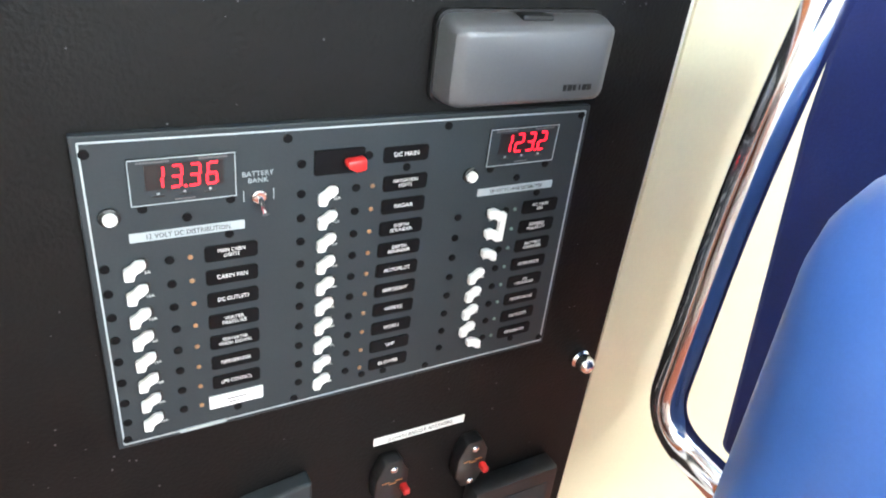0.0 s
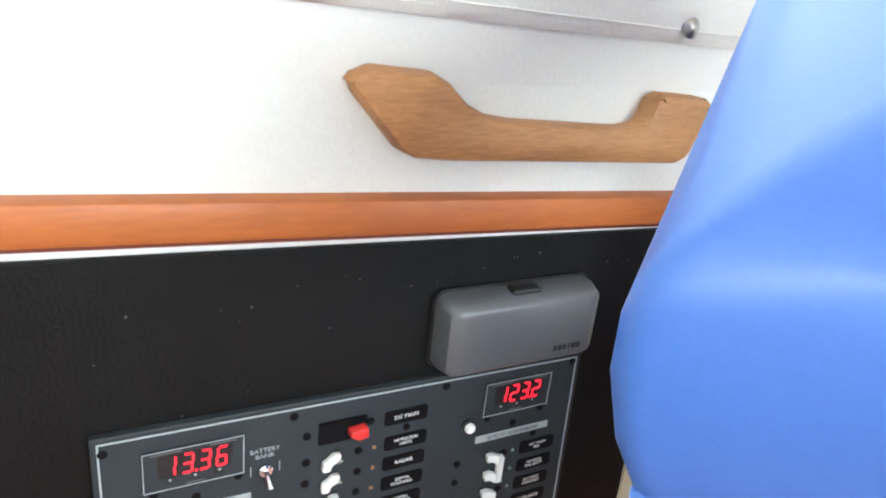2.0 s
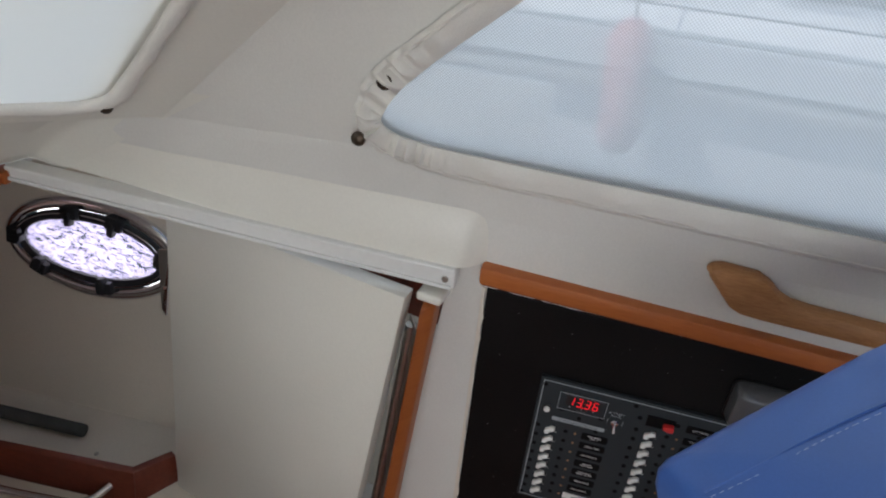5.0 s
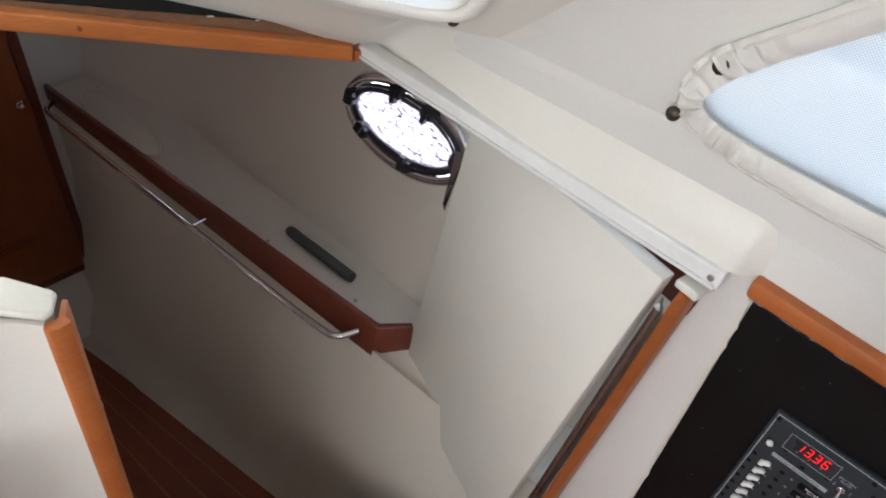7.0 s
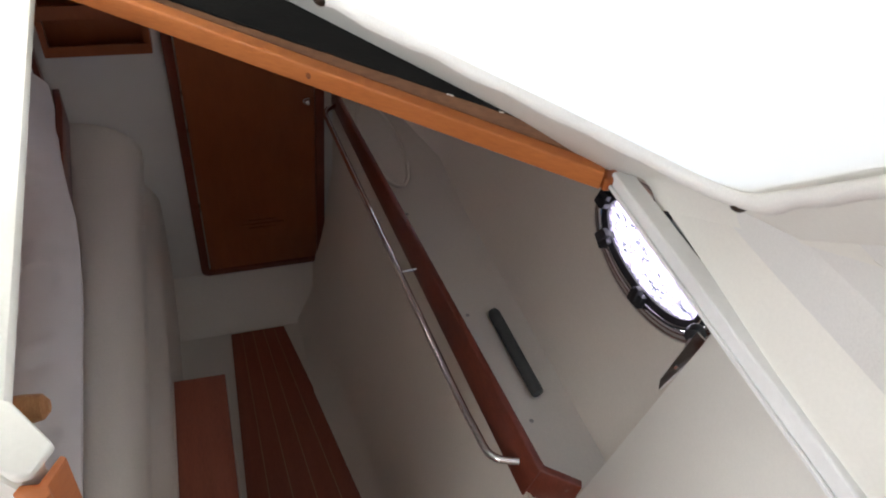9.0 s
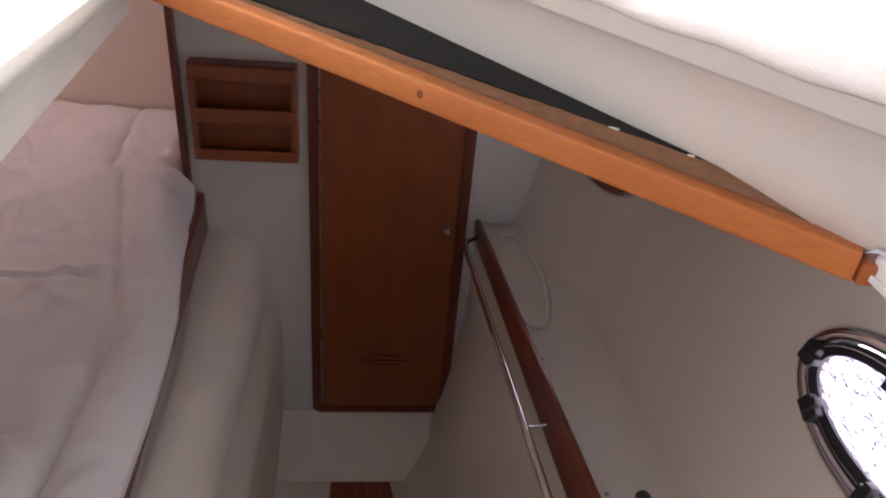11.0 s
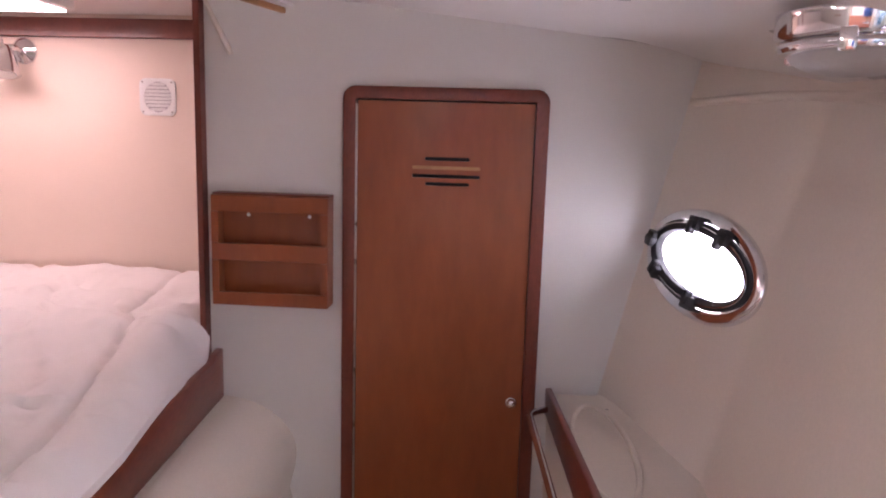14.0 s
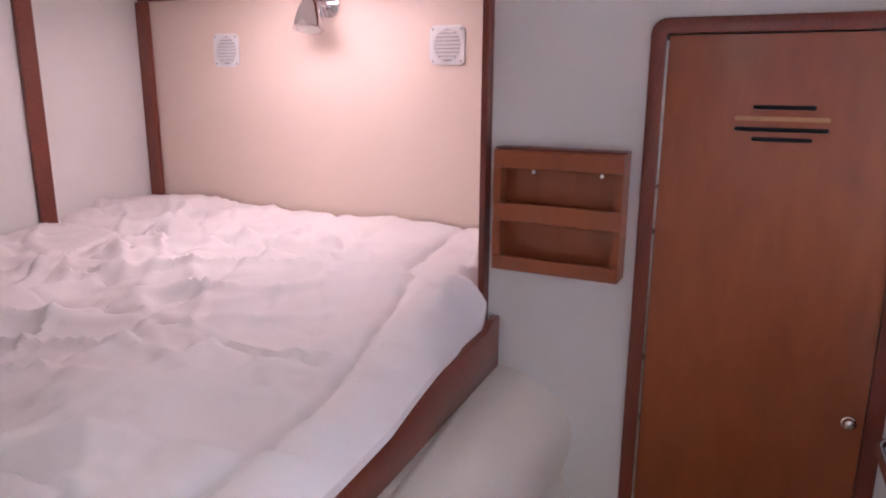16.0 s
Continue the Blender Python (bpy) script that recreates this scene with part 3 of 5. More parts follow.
for c, (y, z0, count, led, lab, hole, names) in enumerate(COLUMNS):
    for i in range(count):
        z = z0 - PITCH * i
        lit = c == 2 and i in (0, 1, 2, 7)
        put(BASE, y - 0.001, z, bp_)
        put(ON if lit else OFF, y, z, bp_, "white breaker lever switched on" if lit else "")
        put(SCREW, hole, z, bp_)
        put(SCREW, y - 0.0205 if c < 2 else y - 0.019, z, bp_)
        put(GREEN if c == 2 else PILOT, led, z, bp_)
        words("15A" if (i + c) % 3 else "5A", y - 0.004, z - 0.0075, 0.0038, WHITE, bp_, F, "rating")
        if names[i]:
            p = put(LABEL, lab, z, bp_)
            two = "\n" in names[i]
            words(names[i], lab, z, 0.0047 if two else 0.0054, WHITE, bp_, PX - 0.0014, "lettering", min(1.0, 8.4 / max(len(s) for s in names[i].split("\n")) * 0.95))
        else:
            tape = part("tape_label", plate(-0.892, z, 0.047, 0.0135, PX - 0.0018, PX + 0.0002), WHITE, bp_, "white paper tape label")
            part("print_bar", plate(-0.892, z + 0.0015, 0.018, 0.0012, PX - 0.0022, PX - 0.0018), RADIO, tape)
            part("print_bar", plate(-0.890, z - 0.0025, 0.010, 0.0010, PX - 0.0022, PX - 0.0018), RADIO, tape)
part("tie_bar", plate(-1.1445, 1.706 - PITCH * 0.5 - 0.003, 0.0055, 0.030, PX - 0.0085, PX - 0.002, 0.001, 0.0008), WHITE, bp_, "white tie bar joining two levers")
put(LABEL, -1.0385, 1.7755, bp_)
words("DC MAIN", -1.0385, 1.7755, 0.0056, WHITE, bp_, PX - 0.0014)
mainb = part("main_breaker", plate(-0.980, 1.7745, 0.042, 0.021, PX - 0.002, PX, 0.001), PLATE, bp_, "black main breaker with a red lever")
part("red_lever", slab([(PX - 0.012, -0.983, 1.778), (PX - 0.012, -0.999, 1.7795), (PX - 0.012, -1.000, 1.7690), (PX - 0.012, -0.991, 1.7675), (PX - 0.012, -0.983, 1.772)], (0.010, 0, 0), bevel=0.002), RED, mainb, smooth=True)
words("BATTERY\nBANK", -0.915, 1.768, 0.0058, GREYLABEL, bp_, F)
tg = part("toggle_switch", disc((PX, -0.9155, 1.7515), (-1, 0, 0), 0.0058, 0.004), CHROME, bp_, "chrome battery toggle switch", True)
part("toggle_stick", tube([(PX - 0.004, -0.9155, 1.7515), (PX - 0.012, -0.9157, 1.7475), (PX - 0.017, -0.9158, 1.744)], [0.002, 0.0026, 0.003], 10), CHROME, tg, smooth=True)
for dy in (-0.0115, 0.0115):
    part("guide_line", plate(-0.9155 + dy, 1.7525, 0.0006, 0.009, F, PX), GREYLABEL, bp_)

SEGMENTS = {"0": "abcdef", "1": "bc", "2": "abged", "3": "abgcd", "6": "afgedc"}


def meter(y, digits, dots):
    """A square meter with a red seven-segment display."""
    fr = part("meter", plate(y, 1.773, 0.0735, 0.036, PX - 0.0022, PX, 0.0012), PANEL, bp_, "square meter with red glowing digits")
    for a, b, w, h in ((y, 1.7905, 0.0735, 0.0007), (y, 1.7555, 0.0735, 0.0007), (y + 0.0364, 1.773, 0.0007, 0.036), (y - 0.0364, 1.773, 0.0007, 0.036)):
        part("meter_edge", plate(a, b, w, h, PX - 0.0027, PX - 0.0022), GREYLABEL, fr)
    part("window", plate(y - 0.001, 1.7765, 0.054, 0.0195, PX - 0.0028, PX - 0.0022), DARK, fr)
    for i in range(3):
        part("meter_button", plate(y + 0.018 - 0.018 * i, 1.7615, 0.008, 0.0012, PX - 0.0028, PX - 0.0022), DARK, fr)
        part("meter_mark", plate(y + 0.018 - 0.018 * i, 1.7637, 0.0018, 0.0014, PX - 0.0028, PX - 0.0022), GREYLABEL, fr)
    for k, w in ((0.02, 0.022), (-0.021, 0.020), (0.0, 0.014)):
        part("print_bar", plate(y + k, 1.7882 if k else 1.7578, w, 0.0013, PX - 0.0027, PX - 0.0022), RADIO, fr)
    w, h, s = 0.0068, 0.0164, 0.0018
    X = PX - 0.0034
    for i, d in enumerate(digits):
        cy, cz = y + 0.0175 - 0.0125 * i, 1.7765
        bm = bmesh.new()
        for g in SEGMENTS[d]:
            oy, oz, ww, hh = {"a": (0, h / 2, w, s), "g": (0, 0, w, s), "d": (0, -h / 2, w, s), "b": (-w / 2, h / 4, s, h / 2), "c": (-w / 2, -h / 4, s, h / 2), "f": (w / 2, h / 4, s, h / 2), "e": (w / 2, -h / 4, s, h / 2)}[g]
            k = -0.12 * oz
            add_box(bm, (X, cy + oy + k - ww * 0.42, cz + oz - hh * 0.44), (X + 0.0006, cy + oy + k + ww * 0.42, cz + oz + hh * 0.44))
        if i == dots:
            add_box(bm, (X, cy - 0.0068, cz - h / 2 - 0.0009), (X + 0.0006, cy - 0.0050, cz - h / 2 + 0.0009))
        part("digit", bm, LED, fr, "glowing red digit")
    return fr


meter(-0.8615, "1336", 1)
meter(-1.155, "1232", 2)
for y, w, s in ((-0.8625, 0.083, "12 VOLT DC DISTRIBUTION"), (-1.157, 0.084, "120 VOLT AC / 60 HZ DISTRIBUTION")):
    t_ = part("title_strip", plate(y, 1.729, w, 0.0075, PX - 0.0009, PX, 0.001), GREYLABEL, bp_, "pale title strip")
    words(s, y, 1.729, 0.0058, DARK, t_, PX - 0.0013, "lettering", 0.62 if len(s) > 25 else 0.85)
for y in (-0.810, -1.1045):
    b_ = part("fuse_collar", disc((PX, y, 1.748), (-1, 0, 0), 0.0075, 0.003), DARK, bp_, "", True)
    part("fuse_button", disc((PX - 0.003, y, 1.748), (-1, 0, 0), 0.0050, 0.004), WHITE, b_, "round white fuse button", True)
for y, z in ((-0.800, 1.797), (-0.938, 1.797), (-1.076, 1.797), (-1.217, 1.797), (-0.800, 1.534), (-0.945, 1.534), (-1.084, 1.534), (-1.228, 1.533), (-0.832, 1.752), (-0.894, 1.752), (-0.862, 1.741), (-0.892, 1.722), (-1.125, 1.752), (-1.186, 1.751), (-1.156, 1.740), (-1.183, 1.721), (-1.005, 1.777), (-1.040, 1.763), (-0.893, 1.541), (-1.036, 1.541), (-1.013, 1.543), (-0.949, 1.775), (-1.188, 1.542)):
    put(SCREW, y, z, bp_)
part("print_bar", plate(-0.862, 1.5285, 0.040, 0.0035, PX - 0.0012, PX), GREYLABEL, bp_, "pale maker's line")
for s in SOURCES:
    bpy.data.objects.remove(s)

st = thing("stereo_cover", "grey plastic stereo cover on the black switchboard", "stereo cover")


def cover_ring(x, w, h, r, dz=0.0):
    return [(x, a, b) for a, b in round_rect(-1.137, 1.8545 + dz, w, h + 0.004, r, 4)]


part("shell", loft([cover_ring(0.299, 0.160, 0.066, 0.010), cover_ring(0.285, 0.160, 0.066, 0.010), cover_ring(0.271, 0.154, 0.061, 0.009, -0.001), cover_ring(0.267, 0.142, 0.056, 0.007, -0.001), cover_ring(0.2655, 0.132, 0.050, 0.006, -0.001)]), RADIO, st, smooth=True)
part("gasket", loft([cover_ring(0.2995, 0.164, 0.071, 0.011), cover_ring(0.294, 0.164, 0.071, 0.011)]), DARK, st)
part("latch", box((0.276, -1.152, 1.886), (0.290, -1.122, 1.8915), 0.002), DARK, st)
for k, w in enumerate((0.003, 0.004, 0.003, 0.0015, 0.004, 0.004)):
    part("logo_bar", plate(-1.168 - 0.0052 * k, 1.8345, w, 0.005, 0.2649, 0.2656), DARK, st)

kb = thing("locker_knob", "polished chrome knob on the black switchboard", "knob")
part("stem", disc((BX, -1.304, 1.478), (-1, 0, 0), 0.013, 0.010), CHROME, kb, smooth=True)
part("cap", disc((BX - 0.012, -1.304, 1.478), (-1, 0, 0), 0.011, 0.012, 18, 0.004), CHROME, kb, smooth=True)

tp = thing("tape_label", "white printed tape label over two breakers", "label")
part("tape", slab([(BX - 0.001, -1.037, 1.426), (BX - 0.001, -1.151, 1.423), (BX - 0.001, -1.151, 1.434), (BX - 0.001, -1.037, 1.437)], (0.0012, 0, 0)), WHITE, tp)
words("DOWN RIGGER BREAKERS", -1.094, 1.4300, 0.0072, RADIO, tp, BX - 0.0014, "lettering", 0.95)
for y, z in ((-1.056, 1.377), (-1.162, 1.368)):
    cb = thing("circuit_breaker", "black surface circuit breaker with a red button", "circuit breaker", "downrigger breakers")
    shape = [(0.020, 0.010), (0.010, 0.034), (-0.010, 0.034), (-0.020, 0.014), (-0.020, -0.016), (-0.010, -0.040), (0.010, -0.040), (0.020, -0.020)]
    part("case", slab([(BX - 0.018, y + a, z + b) for a, b in shape], (0.019, 0, 0), bevel=0.003), DARK, cb, smooth=True)
    for b in (0.024, -0.030):
        part("screw", disc((BX - 0.018, y, z + b), (-1, 0, 0), 0.0045, 0.003, 12, 0.001), CHROME, cb, smooth=True)
    part("button", box((BX - 0.030, y - 0.018, z - 0.012), (BX - 0.016, y - 0.010, z - 0.004), 0.002), RED, cb, "red trip button")
    for k in range(3):
        part("print_bar", plate(y + 0.008 - 0.008 * k, z + 0.004 - (k % 2) * 0.003, 0.009, 0.0012, BX - 0.0188, BX - 0.0178), OILED, cb)
dv = thing("display_unit", "black display unit under the breakers", "instrument")
part("body", slab([(BX - 0.03, -1.165, 1.20), (BX - 0.03, -1.300, 1.20), (BX - 0.03, -1.296, 1.318), (BX - 0.03, -1.170, 1.318)], (0.03, 0, 0), bevel=0.006), DARK, dv, smooth=True)
part("screen", plate(-1.235, 1.258, 0.095, 0.075, BX - 0.0308, BX - 0.030), PANEL, dv, "grey screen")
gv = thing("grey_cover", "grey plastic cover below the breaker panel", "cover")
part("body", slab([(BX - 0.02, -0.87, 1.30), (BX - 0.02, -0.962, 1.30), (BX - 0.02, -0.962, 1.422), (BX - 0.02, -0.89, 1.412)], (0.02, 0, 0), bevel=0.003), PANEL, gv)

# ---- side window dressing ----
gh = thing("wall_grab_rail", "worn teak grab handle on the white side wall", "grab rail")
prof = [(-0.966, 2.064), (-0.972, 2.073), (-0.985, 2.077), (-1.030, 2.074), (-1.045, 2.066), (-1.062, 2.050), (-1.080, 2.041), (-1.105, 2.037), (-1.215, 2.031), (-1.238, 2.034), (-1.244, 2.044), (-1.248, 2.058), (-1.256, 2.063), (-1.310, 2.060), (-1.318, 2.052), (-1.300, 2.000), (-1.285, 1.995), (-1.050, 2.004), (-1.022, 2.007), (-1.008, 2.014)]
part("bar", slab([(0.280, y, z - 0.004 + 0.005 * (2.077 - z) / 0.08) for y, z in prof], (0.028, 0, 0), bevel=0.009), OILED, gh, smooth=True)

mc = thing("mesh_window_cover", "white mesh window cover with a canvas hem and snaps", "window cover")
INNER = [(-0.522, 2.187), (-0.548, 2.235), (-0.60, 2.290), (-1.02, 2.68), (-2.6, 2.68), (-2.6, 2.150), (-1.30, 2.148), (-0.60, 2.163), (-0.545, 2.172)]
OUTER = [(-0.487, 2.187), (-0.510, 2.255), (-0.575, 2.315), (-1.00, 2.715), (-2.62, 2.715), (-2.62, 2.085), (-1.30, 2.100), (-0.60, 2.120), (-0.515, 2.140)]


def soft_loop(pts, r=0.03):
    n = len(pts)
    out = []
    for i in range(n):
        a, b, c = (Vector((*p, 0)) for p in (pts[i - 1], pts[i], pts[(i + 1) % n]))
        k = min(r, (a - b).length * 0.45, (c - b).length * 0.45)
        p, q = b + (a - b).normalized() * k, b + (c - b).normalized() * k
        for j in range(5):
            s = j / 4
            v = p * (1 - s) ** 2 + b * 2 * s * (1 - s) + q * s * s
            out.append((v.x, v.y))
    return out


def spread(loop, n):
    """n points at even steps along a closed loop."""
    pts = [Vector((*p, 0)) for p in loop] + [Vector((*loop[0], 0))]
    ls = [0.0]
    for a, b in zip(pts, pts[1:]):
        ls.append(ls[-1] + (b - a).length)
    out, j = [], 0
    for i in range(n):
        d = ls[-1] * i / n
        while ls[j + 1] < d:
            j += 1
        k = (d - ls[j]) / max(1e-9, ls[j + 1] - ls[j])
        v = pts[j].lerp(pts[j + 1], k)
        out.append((v.x, v.y))
    return out


inner_loop = soft_loop(INNER)
outer_loop = soft_loop(OUTER)


def nearest(p, loop):
    best = None
    for a, b in zip(loop, loop[1:] + loop[:1]):
        ax, ay, bx, by = *a, *b
        l2 = (bx - ax) ** 2 + (by - ay) ** 2 or 1e-9
        k = max(0, min(1, ((p[0] - ax) * (bx - ax) + (p[1] - ay) * (by - ay)) / l2))
        q = (ax + k * (bx - ax), ay + k * (by - ay))
        d = (q[0] - p[0]) ** 2 + (q[1] - p[1]) ** 2
        if best is None or d < best[0]:
            best = (d, q)
    return best[1]


hem = bmesh.new()
ring_o = spread(outer_loop, 1000)
rows_ = []
for i, o in enumerate(ring_o):
    q = nearest(o, inner_loop)
    tight = math.exp(-((o[0] + 0.53) / 0.07) ** 2 - ((o[1] - 2.2) / 0.10) ** 2)
    rows_.append([])
    for k in range(7):
        s = k / 6
        y, z = o[0] + (q[0] - o[0]) * s, o[1] + (q[1] - o[1]) * s
        w = (0.0030 + 0.009 * tight) * math.sin(i * 0.23 + 420 * tight * 0.1 + 1.5 * math.sin(i * 0.055)) * math.sin(math.pi * s) + 0.006 * tight * math.sin(i * 0.95) * (1 - 0.5 * s) + 0.0012 * noise.noise((y * 30, z * 30, 0))
        rows_[-1].append(hem.verts.new(wall_pt(y, z, -0.009 - 0.006 * math.sin(math.pi * s) - w - (0.003 if k == 1 else 0))))
for i in range(len(rows_)):
    a, b = rows_[i], rows_[(i + 1) % len(rows_)]
    for k in range(6):
        hem.faces.new((a[k], b[k], b[k + 1], a[k + 1]))
thick(hem, (0.006, 0, 0))
part("hem", hem, CANVAS, mc, "white canvas hem with gathered corner", True)
st_pts = [nearest((o[0] + (q[0] - o[0]) * 0.25, o[1] + (q[1] - o[1]) * 0.25), inner_loop) and (o[0] + (q[0] - o[0]) * 0.25, o[1] + (q[1] - o[1]) * 0.25) for o, q in ((o, nearest(o, inner_loop)) for o in ring_o)]
part("seam", tube([wall_pt(y, z, -0.0172) for y, z in st_pts], 0.0009, 5, True), CANVAS, mc, "raised stitched seam", True)
mesh_sheet = bmesh.new()
mesh_sheet.faces.new([mesh_sheet.verts.new(wall_pt(y, z, -0.005)) for y, z in inner_loop])
part("mesh", mesh_sheet, MESH, mc, "see-through white mesh")
for y, z in ((-0.538, 2.253), (-0.497, 2.160), (-1.267, 2.116), (-1.95, 2.108), (-0.70, 2.40)):
    part("snap", disc(wall_pt(y, z, -0.016), (-1, 0, 0.1), 0.0098, 0.004, 16, 0.003), STEEL if y < -1 else BRONZE, mc, "domed metal snap", True)

wc = thing("windshield_cover", "white windshield cover with a rolled hem and snaps", "window cover")
roll = bend([ws(0.0, 1.0, -0.005), ws(0.0, -0.005, -0.005), ws(1.3, -0.005, -0.005)], 0.05, 10)
fine = []
for a, b in zip(roll, roll[1:]):
    k = max(1, int((b - a).length / 0.02))
    fine += [a.lerp(b, i / k) for i in range(k)]
part("hem", tube([p + WN * (0.003 * noise.noise(p * 25)) for p in fine], [0.011 + 0.003 * noise.noise(p * 18) for p in fine], 12), CANVAS, wc, "rolled white canvas hem", True)
for p in ((0.01, 0.0), (0.515, 0.0), (0.0, 0.45), (1.0, 0.0)):
    part("snap", disc(ws(p[0], p[1], -0.008), -WN, 0.0090, 0.008, 16, 0.003), BRONZE, wc, "tarnished metal snap", True)

# ---- companionway ----
HA, HB = Vector((0.251, 0.090, 1.970)), Vector((-0.456, 0.541, 2.074))
HF = Vector((0.538, 0.843, 0.0))
hh = thing("sliding_hatch", "sliding companionway hatch with a varnished teak edge", "hatch")
up = Vector((0, 0, 0.030))


def bar(u, v):
    """The teak edge: a low bar with rounded arrises and a rounded inboard end."""
    a = 2 * math.pi * v
    c, d = math.cos(a), math.sin(a)
    ease = lambda q: math.copysign(abs(q) ** 0.22, q)
    end = math.sqrt(max(0.0, 1 - max(0.0, (u - 0.975) / 0.025) ** 2)) * 0.55 + 0.45
    mid = HA.lerp(HB, u) + up * (0.5 + 0.07 * u) + HF * 0.012
    return mid + HF * (0.012 * ease(c) * end) + up * (0.5 + 0.07 * u) * ease(d) * end


part("edge_trim", loft([[bar(i / 60, j / 40) for j in range(40)] for i in range(61)]), HATCHTEAK, hh, "varnished orange teak edge", True)
part("knot", slab([HA.lerp(HB, 0.52 + 0.0045 * math.cos(a)) + up * (0.55 + 0.16 * math.sin(a)) - HF * 0.0004 for a in [math.pi * i / 6 for i in range(12)]], HF * 0.004), KNOT, hh, "dark knot in the wood")
lip_rows = []
chipped = random.Random(3)
for i in range(61):
    k = i / 60
    rise = 0.019 * max(0.0, 1 - k / 0.8)
    p0 = HA.lerp(HB, k) + HF * 0.0245 + up * (0.96 + 0.14 * k)
    p1 = p0 + HF * 0.012 + Vector((0, 0, rise + chipped.choice((0, 0, 0.0006, -0.0006))))
    lip_rows.append([p0, p1, p1 - Vector((0, 0, 0.012)), p0 - Vector((0, 0, 0.012))])
part("hatch_lip", loft(lip_rows), BARETEAK, hh, "brown bare wood lip")
flake = random.Random(8)
for k in (0.19, 0.28):
    q = HA.lerp(HB, k) + HF * 0.037 + up * (0.98 + 0.14 * k) + Vector((0, 0, 0.018 * max(0.0, 1 - k / 0.8)))
    part("paint_flake", box((-0.003 - flake.random() * 0.005, -0.001, -0.0012), (0.003, 0.001, 0.0012), 0.0005, 1, Matrix.Translation(q) @ Matrix.Rotation(radians(-32), 4, "Z")), GELCOAT, hh, "flaked white paint")
# The board's black puts the deep shadow behind the teak edge into its colour.
part("hatch_board", slab([HA + HF * 0.038 + Vector((0, 0, 0.040)), HB + HF * 0.038 + up * 0.9, HB + HF * 0.36 + up * 1.0, HA + HF * 0.36 + Vector((0, 0, 0.042))], (0, 0, 0.006)), BLACK, hh, "hatch board coloured black for the deep shadow under the dash")
part("trim_end", box((0.256, 0.086, 1.968), (0.285, 0.112, 1.990), 0.004), TEAK, hh)

jb = thing("door_jamb", "varnished teak door jamb with a grey piano hinge", "door jamb", "companionway jambs")
part("jamb", slab([(0.238, -0.605, 1.925), (0.262, -0.622, 1.925), (0.298, -0.625, 1.928), (0.300, -0.600, 1.928)], (-0.05, 0.08, -0.95), bevel=0.003), TEAK, jb, "", True)
part("hinge", tube([(0.243, -0.592, 1.895), (0.218, -0.545, 1.40), (0.20, -0.508, 1.0)], 0.008, 10), STEEL, jb, "grey tarnished piano hinge", True)
part("hinge_leaf", slab([(0.262, -0.585, 1.90), (0.228, -0.603, 1.90), (0.178, -0.523, 0.99), (0.212, -0.505, 0.99)], (-0.002, -0.003, 0), bevel=0.0008), STEEL, jb, "grey hinge leaf")
part("cap", slab([(0.254, -0.630, 1.9285), (0.300, -0.640, 1.9285), (0.302, -0.600, 1.932), (0.258, -0.592, 1.930)], (0, 0, 0.014), bevel=0.004), GELCOAT, jb, "white moulded cap")
jp = thing("door_jamb", "varnished teak door jamb with a rebate on the dim side", "door jamb", "companionway jambs")
PJ = Vector((-0.426, -0.259, 2.074))
part("jamb", slab([PJ + Vector(p) for p in ((0, 0, 0), (0.003, -0.006, 0), (0.011, -0.0095, 0), (0.022, -0.009, 0), (0.0245, -0.006, 0), (0.0225, 0.001, 0), (0.0335, 0.021, 0), (0.029, 0.024, 0), (0.016, 0.004, 0), (0.004, 0.006, 0))], (-0.036, -0.002, -0.95), bevel=0.0012), TEAK, jp, "", True)
part("strike", disc((-0.405, -0.236, 1.90), (0.9, 0.3, 0), 0.006, 0.005, 12, 0.002), CHROME, jp, "small chrome strike", True)
struct("wall_jamb_port", slab([PJ + Vector((0.002, 0.003, 0.0)), PJ + Vector((-0.016, 0.016, 0.006)), PJ + Vector((-0.045, 0.030, 0.012)), PJ + Vector((-0.10, 0.042, 0.018)), PJ + Vector((-0.60, 0.12, 0.03)), PJ + Vector((-0.60, 0.17, 0.03)), PJ + Vector((-0.02, 0.075, 0.012)), PJ + Vector((0.018, 0.022, 0.0))], (-0.03, -0.02, -0.95)), GELCOAT, "white panel beside the companionway", "wall", True)
cap_port = struct("coaming_cap", slab([PJ + Vector((0.003, 0.004, 0.002)), PJ + Vector((0.014, 0.005, 0.002)), PJ + Vector((0.028, 0.026, 0.003)), PJ + Vector((-0.002, 0.066, 0.012)), PJ + Vector((-0.070, 0.074, 0.024)), PJ + Vector((-0.040, 0.040, 0.019))], (0, 0, 0.010), bevel=0.004), GELCOAT, "white moulded cap beside the jamb", "coaming", True)
part("screw", disc((-0.452, -0.221, 2.1005), (-0.1, -0.3, 1), 0.0045, 0.002, 12, 0.001), STEEL, cap_port, "small steel screw", True)
struct("coaming_port", slab([(-0.430, -0.213, 2.068), (-0.62, -0.190, 2.072), (-0.66, 0.60, 2.095), (-0.466, 0.60, 2.082)], (0, 0, 0.024), bevel=0.010), GELCOAT, "white moulded hatch coaming", "coaming", True)
struct("wall_jamb_starboard", slab([(0.300, -0.50, 0.95), (0.300, -0.695, 0.95), (0.306, -0.695, 1.955), (0.306, -0.632, 1.955)], (0.02, 0, 0)), VINYL_WHITE, "grey-white panel between jamb and switchboard", "wall")
struct("wall_panel_aft", slab([(0.3015, -1.346, 0.95), (0.3015, -3.19, 0.95), (0.3015, -3.19, 1.90), (0.3015, -1.335, 1.922)], (0.006, 0, 0)), CREAM, "cream side panel beside the switchboard", "wall")

